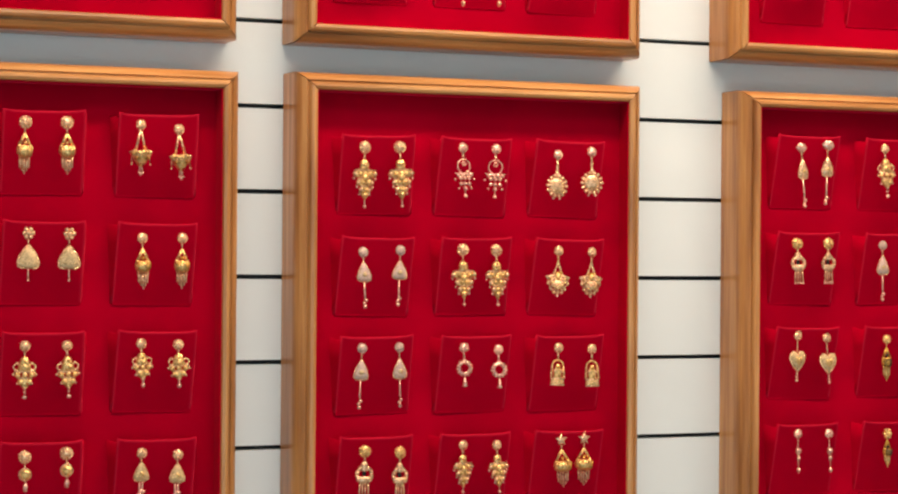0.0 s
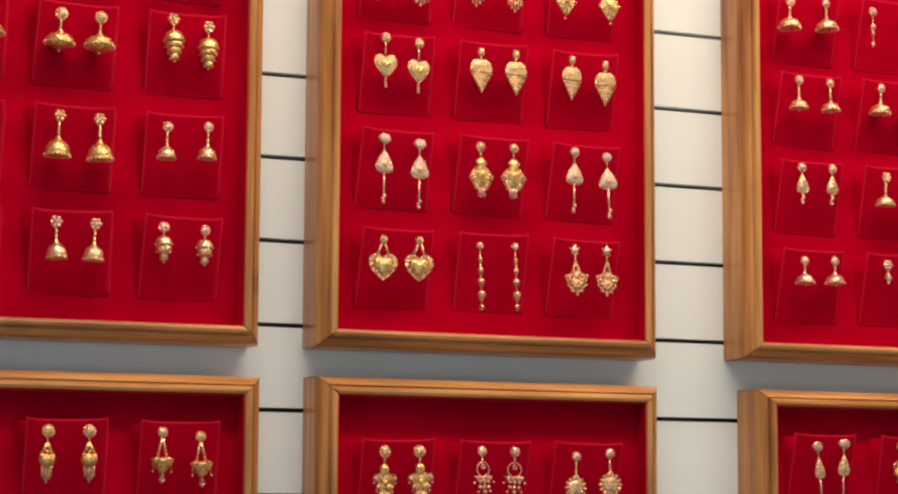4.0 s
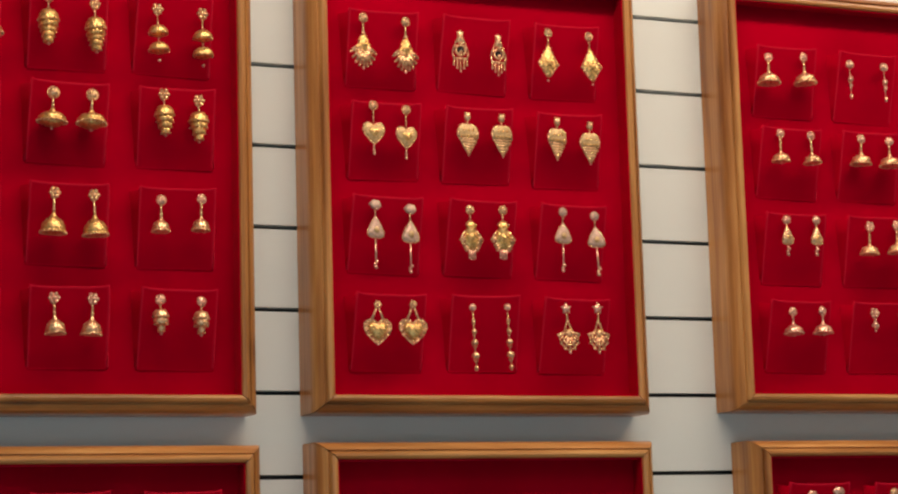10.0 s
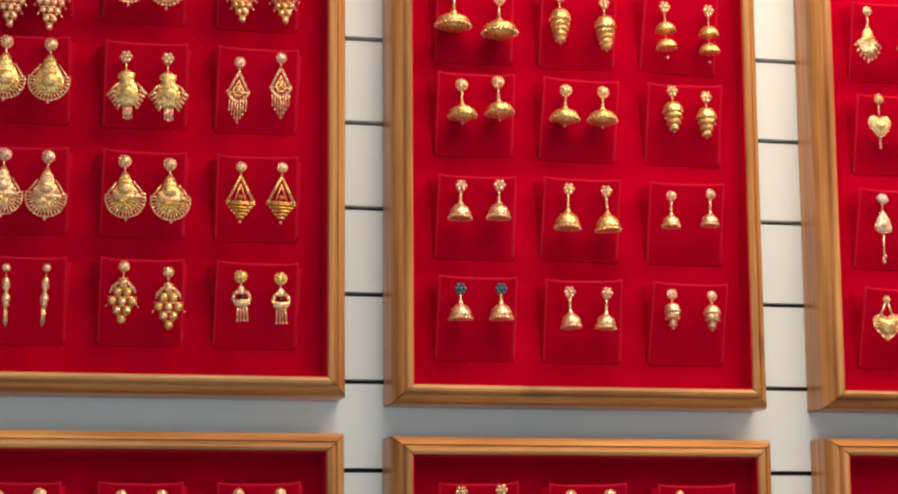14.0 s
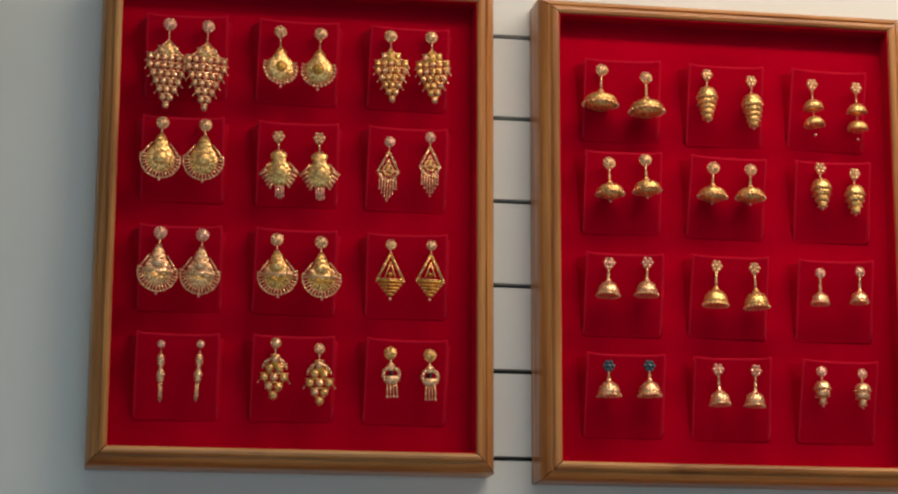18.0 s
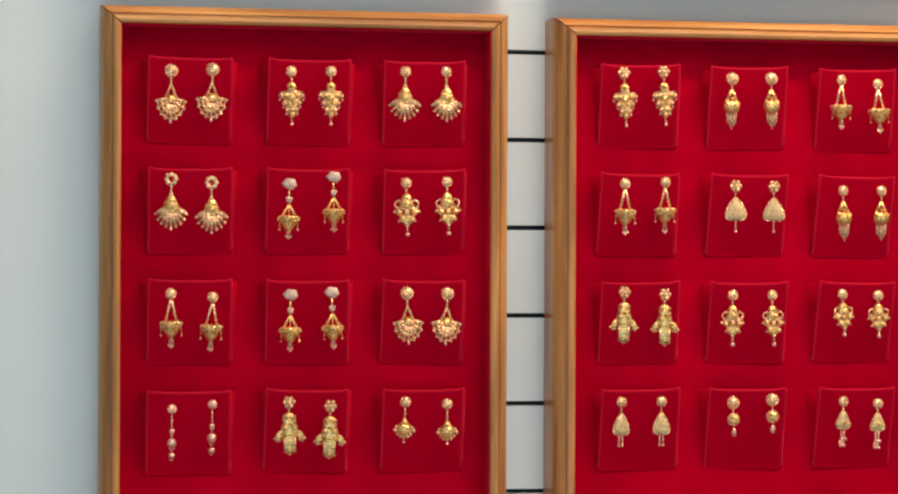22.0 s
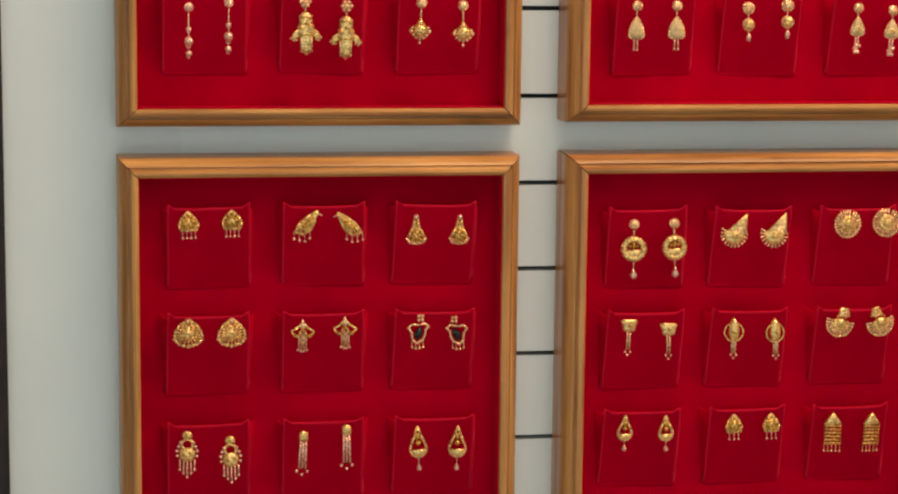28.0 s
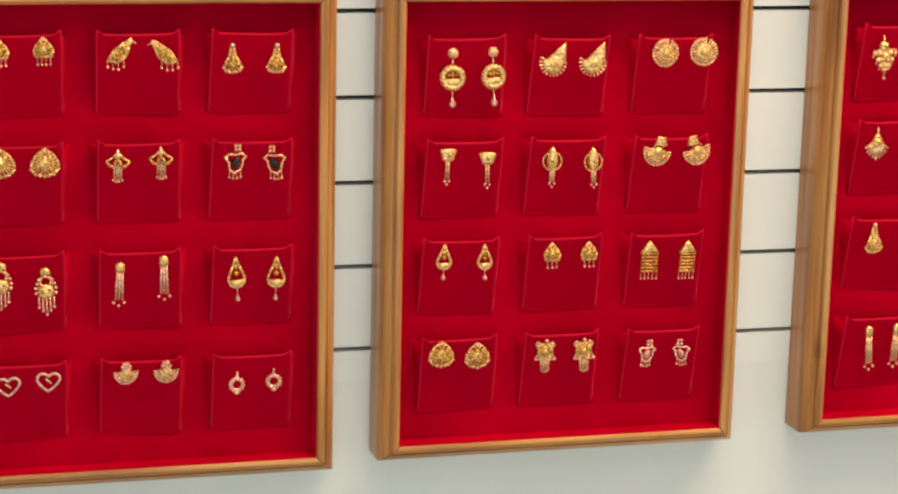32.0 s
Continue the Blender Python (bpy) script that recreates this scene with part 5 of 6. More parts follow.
def half_round(b, w, tall, shape="dome"):
    r = w / 2
    outs = {"dome": [(0, 0), (r * 0.26, tall * 0.10), (r * 0.60, tall * 0.20), (r * 0.86, tall * 0.42), (r * 0.94, tall * 0.66), (r * 0.62, tall * 0.82), (0, tall * 0.90), (-r * 0.62, tall * 0.82), (-r * 0.94, tall * 0.66), (-r * 0.86, tall * 0.42), (-r * 0.60, tall * 0.20), (-r * 0.26, tall * 0.10)],
            "quarter": [(r * 0.9, 0), (r * 0.95, tall * 0.82), (r * 0.3, tall * 0.92), (-r * 0.5, tall * 0.84), (-r * 0.9, tall * 0.6), (-r * 0.7, tall * 0.38)],
            "round": arc_points(0, tall * 0.45, r * 0.86, 0, 330, 12),
            "pear": [(-r * 0.16, tall * 0.14), (r * 0.16, tall * 0.14), (r * 0.3, tall * 0.40), (r * 0.85, tall * 0.74), (r * 0.6, tall * 0.86), (0, tall * 0.90), (-r * 0.6, tall * 0.86), (-r * 0.85, tall * 0.74), (-r * 0.3, tall * 0.40)],
            "wing": [(0, 0), (r * 0.22, tall * 0.3), (r * 0.95, tall * 0.42), (r * 0.55, tall * 0.84), (0, tall * 0.95), (-r * 0.55, tall * 0.84), (-r * 0.95, tall * 0.42), (-r * 0.22, tall * 0.3)],
            "crescent": [(r * 0.5, 0), (r, tall * 0.4), (r * 0.5, tall * 0.9), (-r * 0.4, tall * 0.95), (-r, tall * 0.6), (-r * 0.5, tall * 0.35), (r * 0.1, tall * 0.4)]}
    out = outs[shape]
    lace(b, out, 0.5)
    ball(b["stud"], 0, tall * 0.08, 2.6, 0.6)
    cx, ch = sum(p[0] for p in out) / len(out), sum(p[1] for p in out) / len(out)
    ball(b["stone"], cx, ch, r * 0.2, 2.4, 0.7)
    for k in range(7):
        ball(b["stone"], cx + r * 0.40 * math.cos(k * 0.898), ch + r * 0.40 * math.sin(k * 0.898), 1.0, 2.2)
    for x, h in out:
        if h > tall * 0.35 or shape == "round":
            ball(b["fringe"], cx + (x - cx) * 1.04, ch + (h - ch) * 1.05, 1.25)
    for (x0, h0), (x1, h1) in zip(out, out[1:]):
        if min(h0, h1) > tall * 0.35:
            ball(b["fringe"], cx + ((x0 + x1) / 2 - cx) * 1.06, ch + ((h0 + h1) / 2 - ch) * 1.07, 1.15)


def sunburst(b, w, tall, a0=0, a1=180, cap="bead"):
    """A domed disc with a border of radial bars along part of its rim, and a small cap over it."""
    r = w / 2 * 0.94
    c = tall - r - 1.0
    if a1 - a0 < 200:
        c = tall - r * math.sin(radians(min(90, (a1 - a0) / 2))) - 1.0
    plate(b["body"], arc_points(0, c, r * 0.66, a0, min(a1, a0 + 340), 14) + ([(0, c - r * 0.3)] if a1 - a0 < 230 else []), 1.4, 1.0)
    ball(b["body"], 0, c, r * 0.34, 1.6, 0.6, 2)
    for k in range(9):
        ball(b["stone"], r * 0.50 * math.cos(k * 0.698), c + r * 0.50 * math.sin(k * 0.698), 1.0, 1.7)
    n = max(8, round((a1 - a0) / 14))
    for k in range(n + 1):
        a = radians(a0 + (a1 - a0) * k / n)
        wire(b["fringe"], r * 0.62 * math.cos(a), c + r * 0.62 * math.sin(a), r * 0.93 * math.cos(a), c + r * 0.93 * math.sin(a), 0.8, 0.6, 0.2)
        ball(b["fringe"], r * math.cos(a), c + r * math.sin(a), 1.15)
    ring(b["body"], 0, c, r * 0.96, 0.7, a0, a1, steps=24)
    if cap == "flower":
        for k in range(6):
            ball(b["stud"], 3.0 * math.cos(k * 1.047), c - r * 0.5 + 3.0 * math.sin(k * 1.047), 2.0, 2.0)
        ball(b["stud"], 0, c - r * 0.5, 2.0, 3.2)
    elif cap == "fan":
        plate(b["stone"], [(-r * 0.2, c - r * 0.4), (r * 0.1, c - r * 1.05), (r * 0.6, c - r * 0.95), (r * 0.72, c - r * 0.3)], 1.4, 1.4)
        for k in range(3):
            wire(b["fringe"], r * (0.0 + 0.05 * k), c - r * (0.5 + 0.2 * k), r * 0.66, c - r * (0.42 + 0.2 * k), 0.7, 1.8, 1.8)


def sail(b, w, tall):
    """A three-cornered plate of level ridges over a domed quarter disc with a beaded rim."""
    r = w / 2
    plate(b["body"], [(r * 0.85, 0), (r * 0.85, tall * 0.62), (-r * 0.5, tall * 0.55)], 1.2, 0.8)
    for k in range(8):
        h = tall * (0.10 + 0.062 * k)
        wire(b["fringe"], r * 0.85, h, r * (0.72 - 1.22 * k / 8), h, 0.65, 1.0, 1.0)
    c = tall * 0.62
    plate(b["body"], arc_points(0, c, r * 0.72, -20, 200, 12), 1.4, 1.8)
    ball(b["stone"], 0, c + r * 0.1, r * 0.28, 2.0, 0.6)
    for x, h in arc_points(0, c, r * 0.90, 0, 200, 13):
        ball(b["fringe"], x, h, 1.2)
        wire(b["fringe"], x * 0.72, c + (h - c) * 0.72, x, h, 0.7)


def bird(b, w, tall):
    r = w / 2
    lace(b, [(r * 0.8, 0), (r * 0.3, tall * 0.12), (-r * 0.4, tall * 0.36), (-r * 0.8, tall * 0.66), (-r * 0.2, tall * 0.74), (r * 0.35, tall * 0.56), (r * 0.6, tall * 0.3)], 0.3, 0.95, 1.1)
    for k in range(4):
        ball(b["stone"], r * (0.25 - 0.22 * k), tall * (0.30 + 0.09 * k), 1.5, 2.0)
    fringe_row(b["fringe"], [(r * x, tall * h) for x, h in ((-0.85, 0.66), (-0.5, 0.72), (-0.15, 0.74), (0.2, 0.66))], tall * 0.18, 1.35)
    wire(b["drop"], r * 0.7, tall * 0.06, r * 1.1, tall * 0.16, 0.6)


def arrow(b, w, tall):
    """A pointed finial over two hollow swept wings, with a tassel of fine chains between them."""
    r = w / 2
    plate(b["stud"], [(0, -1.0), (r * 0.20, tall * 0.12), (r * 0.24, tall * 0.26), (-r * 0.24, tall * 0.26), (-r * 0.20, tall * 0.12)], 1.4, 1.4)
    for s in (-1, 1):
        edge = [(s * r * 0.16, tall * 0.13), (s * r * 0.46, tall * 0.24), (s * r * 0.98, tall * 0.33), (s * r * 0.72, tall * 0.47), (s * r * 0.34, tall * 0.50)]
        for (x0, h0), (x1, h1) in zip(edge, edge[1:]):
            wire(b["body"], x0, h0, x1, h1, 1.0, 0.9, 0.9)
        wire(b["body"], edge[-1][0], edge[-1][1], s * r * 0.16, tall * 0.30, 0.9, 0.9, 0.9)
        for k in range(3):
            ball(b["stone"], s * r * (0.86 - 0.17 * k), tall * (0.40 + 0.03 * k), 1.1, 1.3)
    ball(b["stone"], 0, tall * 0.31, 1.9, 1.6)
    for k in range(4):
        x = (k - 1.5) * r * 0.20
        low = tall * 0.90 - abs(k - 1.5)
        wire(b["fringe"], x, tall * 0.36, x, low, 0.8)
        ball(b["drop"], x * 1.3, low + 1.0, 1.3)


def peacock(b, w, tall):
    """A four-petalled top over a scrolled frame round a curved dark drop, with a short fringe of beads."""
    r = w / 2
    for k in range(4):
        a = radians(45 + 90 * k)
        ball(b["body"], r * 0.25 + 2.2 * math.cos(a), tall * 0.09 + 2.2 * math.sin(a), 1.7, 0.8)
    plate(b["stone"], [(r * 0.34, tall * 0.34), (r * 0.42, tall * 0.48), (r * 0.22, tall * 0.66), (-r * 0.18, tall * 0.72), (-r * 0.42, tall * 0.62), (-r * 0.34, tall * 0.46), (0, tall * 0.38)], 1.6, 2.2)
    frame_line = [(-r * 0.92, tall * 0.36), (-r * 0.62, tall * 0.27), (0, tall * 0.29), (r * 0.62, tall * 0.25), (r * 0.94, tall * 0.35), (r * 0.66, tall * 0.44), (r * 0.60, tall * 0.58), (r * 0.34, tall * 0.74),
                  (-r * 0.18, tall * 0.81), (-r * 0.58, tall * 0.72), (-r * 0.62, tall * 0.52), (-r * 0.92, tall * 0.36)]
    for (x0, h0), (x1, h1) in zip(frame_line, frame_line[1:]):
        wire(b["body"], x0, h0, x1, h1, 1.0, 0.8, 0.8)
        ball(b["body"], x0, h0, 1.35, 0.8)
    fringe_row(b["fringe"], [(-r * 0.62 + r * 0.34 * k, tall * (0.78 + 0.04 * math.sin(k))) for k in range(4)], tall * 0.13, 1.25)


def square_tassel(b, w, tall):
    """A square flower of looped wire with balls at its corners, over a short tail of bars."""
    r, c = w / 2, tall * 0.32
    lace(b, [(-r * 0.62, c - r * 0.62), (r * 0.62, c - r * 0.62), (r * 0.66, c + r * 0.55), (-r * 0.66, c + r * 0.55)], 0.42, 0.8, 0.9)
    for sx in (-1, 1):
        for sz in (-1, 1):
            ring(b["fringe"], sx * r * 0.62, c + sz * r * 0.58, r * 0.22, 0.8, steps=10)
        ball(b["drop"], sx * r * 0.86, c + r * 0.72, 1.5)
    ring(b["stone"], 0, c, r * 0.34, 1.0, d=1.6, steps=12)
    ball(b["body"], 0, c, r * 0.2, 1.8)
    ball(b["stud"], r * 0.1, c - r * 0.92, 2.0, 0.4)
    for k in range(4):
        x = (k - 1.5) * r * 0.22
        wire(b["fringe"], x, c + r * 0.5, x - 0.3, tall * (0.92 - 0.04 * abs(k - 1.5)), 1.0)
        ball(b["drop"], x - 0.3, tall * (0.95 - 0.04 * abs(k - 1.5)), 1.1)


def spade(b, w, tall, strands=1):
    r = w / 2
    wire(b["link"], 0, 2, 0, tall * 0.26, 0.7)
    side = [(0, tall * 0.24), (r * 0.42, tall * 0.33), (r * 0.8, tall * 0.47), (r, tall * 0.60), (r * 0.9, tall * 0.69), (r * 0.45, tall * 0.73)]
    plate(b["body"], side + [(-x, h) for x, h in side[:0:-1]], 1.6, 2.0)
    for (x0, h0), (x1, h1) in zip(side, side[1:]):
        for s in (-1, 1):
            wire(b["fringe"], s * x0, h0, s * x1, h1, 0.8, 0.7, 0.7)
            for k in range(4):
                ball(b["fringe"], s * (x0 + (x1 - x0) * k / 4) * 0.98, h0 + (h1 - h0) * k / 4, 0.7, 1.0)
    for k in range(3):
        wire(b["stone"], -r * (0.3 + 0.13 * k), tall * (0.47 + 0.07 * k), r * (0.3 + 0.13 * k), tall * (0.47 + 0.07 * k), 0.5, 2.2, 2.2)
    for k in range(strands):
        x = (k - (strands - 1) / 2) * 3.0
        wire(b["drop"], x, tall * 0.7, x, tall * 0.94, 0.8)
        ball(b["drop"], x, tall * 0.96, 1.4)


def plain_drop(b, w, tall):
    """A small round body under a capped link, with a lobed lower edge and one bead."""
    r, c = w / 2, tall * 0.66
    wire(b["link"], 0, 2, 0, tall * 0.45, 0.7)
    ball(b["link"], 0, tall * 0.30, 1.3)
    ball(b["body"], 0, c, r * 0.72, 0.6, 0.8, 2)
    lathe(b["body"], [(0.8, tall * 0.38), (2.0, tall * 0.45), (r * 0.55, tall * 0.56)], segments=16, flute=0.08)
    ring(b["stone"], 0, c, r * 0.52, 0.7, 180, 360, d=r * 0.4, steps=12)
    for x, h in arc_points(0, c, r * 0.80, -15, 195, 9):
        ball(b["fringe"], x, h, r * 0.19, 0.4)
    for s in (-1, 1):
        ball(b["fringe"], s * r * 0.86, c + r * 0.10, r * 0.26, 0.4)
    wire(b["drop"], 0, c + r * 0.7, 0, tall - 1.2, 0.6)
    ball(b["drop"], 0, tall - 1.2, 1.5)


def two_balls(b, w, tall):
    wire(b["link"], 0, 0, 0, tall - 2, 0.6)
    ball(b["body"], 0, tall * 0.50, w / 2 * 0.95, 0.3, 0.8, 2)
    ring(b["fringe"], 0, tall * 0.50, w / 2 * 0.9, 0.6, d=0.6)
    lathe(b["drop"], [(0.8, tall * 0.72), (2.2, tall * 0.86), (1.8, tall)], segments=10)


def diamond(b, w, tall):
    r = w / 2
    wire(b["link"], 0, 2, 0, tall * 0.28, 0.6)
    plate(b["body"], [(0, tall * 0.22), (r * 0.4, tall * 0.42), (r, tall * 0.64), (r * 0.4, tall * 0.84), (0, tall * 0.94), (-r * 0.4, tall * 0.84), (-r, tall * 0.64), (-r * 0.4, tall * 0.42)], 1.4, 2.0)
    ball(b["stone"], 0, tall * 0.62, r * 0.42, 2.0, 0.6)
    for k in (0.2, 0.4, 0.6, 0.8, 1.0):
        for s in (-1, 1):
            ball(b["fringe"], s * r * k, tall * (0.94 - 0.30 * k), 1.35, 0.5)
            ball(b["fringe"], s * r * k, tall * (0.24 + 0.40 * k), 1.1, 0.5)
    for q in range(8):
        ball(b["stone"], r * 0.55 * math.cos(q * 0.785), tall * 0.62 + r * 0.55 * math.sin(q * 0.785), 0.8, 1.9)
    ball(b["drop"], 0, tall - 0.6, 1.3)


# part materials by finish: stud, body, stone, fringe, drop
FINISHES = {
    "rosy": (ROSE, GOLD, GOLD_DEEP, ROSE, ROSE), "gold": (GOLD_PALE, GOLD, GOLD_DEEP, GOLD_PALE, ROSE), "rich": (GOLD_PALE, GOLD, GOLD, GOLD_PALE, ROSE), "pale": (ROSE, GOLD_PALE, GOLD, GOLD_PALE, ROSE),
    "white": (WHITE_STONE, WHITE_STONE, PALE_STONE, GOLD_PALE, ROSE), "cream": (GOLD_PALE, PALE_STONE, GOLD, GOLD_PALE, ROSE), "rose": (ROSE, ROSE, PINK_STONE, ROSE, ROSE),
    "blue": (BLUE_STONE, GOLD_PALE, GOLD, GOLD_PALE, GOLD), "silver_top": (WHITE_STONE, GOLD, GOLD_DEEP, GOLD, ROSE), "dark": (GOLD, GOLD_DEEP, BLACK_STONE, GOLD, GOLD_DEEP),
    "black": (GOLD, GOLD_PALE, BLACK_STONE, GOLD_PALE, ROSE)}
WORDS = {"rosy": "rosy gold", "gold": "bright gold", "rich": "deep yellow gold", "pale": "pale gold", "white": "white stone", "cream": "cream stone and gold", "rose": "rose gold", "blue": "gold and slate-blue",
         "silver_top": "gold and white stone", "dark": "dark gold", "black": "gold and black"}
SAY = {sunburst: "sunburst stud earring with beads", sail: "three-cornered ridged stud earring", winged_bell: "winged bell earring with a tail", jhumka: "bell-shaped drop earring", tiers: "tiered drop earring", double: "double bell drop earring", fan: "fan-shaped drop earring", pear: "beaded pear-shaped drop earring",
       lattice: "beaded lattice drop earring", kite: "kite-shaped drop earring", chain: "beaded chain earring", heart: "heart-shaped earring", leaf: "leaf-shaped drop earring", drop: "teardrop chain earring",
       lantern: "lantern-shaped drop earring", tassel: "pod earring with a tassel", cluster: "stepped cluster drop earring", bell_fringe: "bell earring with a chain fringe", bell_beads: "round drop earring with bead drops",
       ring_drop: "ring drop earring with three chains", hoop: "small hoop drop earring", hoop_cluster: "hoop earring with small bells", cage: "ridged cage-shaped earring", cup_hoop: "arched cup drop earring",
       stem: "bow earring on a stem", oval_stem: "oval earring on a stem", pod: "pod stud earring with bead drops", figure: "arched earring with three chains", bars: "bar earring with bead tips",
       open_pear: "open pear earring with a drop", disc_drop: "round disc drop earring", half_round: "filigree stud earring with beads", chandbali: "wide beaded bell earring", wire_heart: "domed heart earring on two wires", fan_disc: "round beaded drop earring", figure_drop: "slim cast drop earring", hoop_cage: "looped wire drop earring", bird: "bird-shaped stud earring", arrow: "winged stud earring with a tassel",
       peacock: "peacock stud earring", square_tassel: "square stud earring with a tassel", spade: "spade-shaped drop earring", plain_drop: "small round drop earring", two_balls: "double ball drop earring", diamond: "diamond-shaped drop earring"}
earring_cache = {}
WHOLE = 4.6 * MM


def islands(bm):
    """Splits a bmesh into its loose pieces: those large enough to be told apart, and the fine rest in one."""
    seen, large, small = set(), [], []
    for start in bm.verts:
        if start in seen:
            continue
        seen.add(start)
        found, todo = [], [start]
        while todo:
            v = todo.pop()
            found.append(v)
            for edge in v.link_edges:
                other = edge.other_vert(v)
                if other not in seen:
                    seen.add(other)
                    todo.append(other)
        span = [max(v.co[i] for v in found) - min(v.co[i] for v in found) for i in (0, 2)]
        (large if min(span) > 0.45 * WHOLE and max(span) > WHOLE else small).append(found)
    made = []
    for group in large + ([sum(small, [])] if small else []):
        out = bmesh.new()
        to = {v: out.verts.new(v.co) for v in group}
        done = set()
        for v in group:
            for face in v.link_faces:
                if face not in done:
                    done.add(face)
                    out.faces.new([to[q] for q in face.verts])
        made.append(out)
    bm.free()
    return made[:len(large)], made[len(large)] if small else None


def earring(kind, finish_of, stud, args, extra, m):
    spec = (SAY[kind], finish_of, stud, args, tuple(sorted(extra.items())))
    if spec in earring_cache:
        return copy_thing(earring_cache[spec], m)
    b = {k: bmesh.new() for k in ("stud", "link", "body", "stone", "fringe", "drop")}
    stud_r = {"big": 5.6, "small": 3.4, "flower": 5.3, "ring": 4.8, "leaf": 5.0, "star": 5.0}.get(stud, 4.6) * extra.get("stud_scale", 1.0)
    stud_top(b, stud, stud_r)
    kind(b, *args, **{k: v for k, v in extra.items() if k not in ("stud_scale", "mirror")})
    if extra.get("mirror"):
        for bm in b.values():
            for v in bm.verts:
                v.co.x = -v.co.x
    mats = FINISHES[finish_of]
    thing = tagged(new("earring"), f"{WORDS[finish_of]} {SAY[kind]} on red velvet", "earring", "earrings in the wall trays")
    thing.matrix_world = m
    thing_body = None
    for name, mat in (("stud", mats[0]), ("link", mats[3]), ("body", mats[1]), ("stone", mats[2]), ("fringe", mats[3]), ("drop", mats[4])):
        singles, rest = islands(b[name])
        for piece in singles:
            made = part(name, piece, mat, thing_body if name == "stone" and thing_body else thing, "", True)
            if name == "body":
                thing_body = thing_body or made
        if rest:
            tagged(part("beadwork", rest, mat, thing, "", True), kind="stuff")
    earring_cache[spec] = thing
    return thing


def e(kind, w, tall, finish_of="gold", stud="dome", off=(-16, -10, 18, -10), args=(), **extra):
    """A pair: its make and size, and where each of the two hangs from the top middle of its pad, in millimetres."""
    return kind, finish_of, stud, (w, tall, *args), extra, off


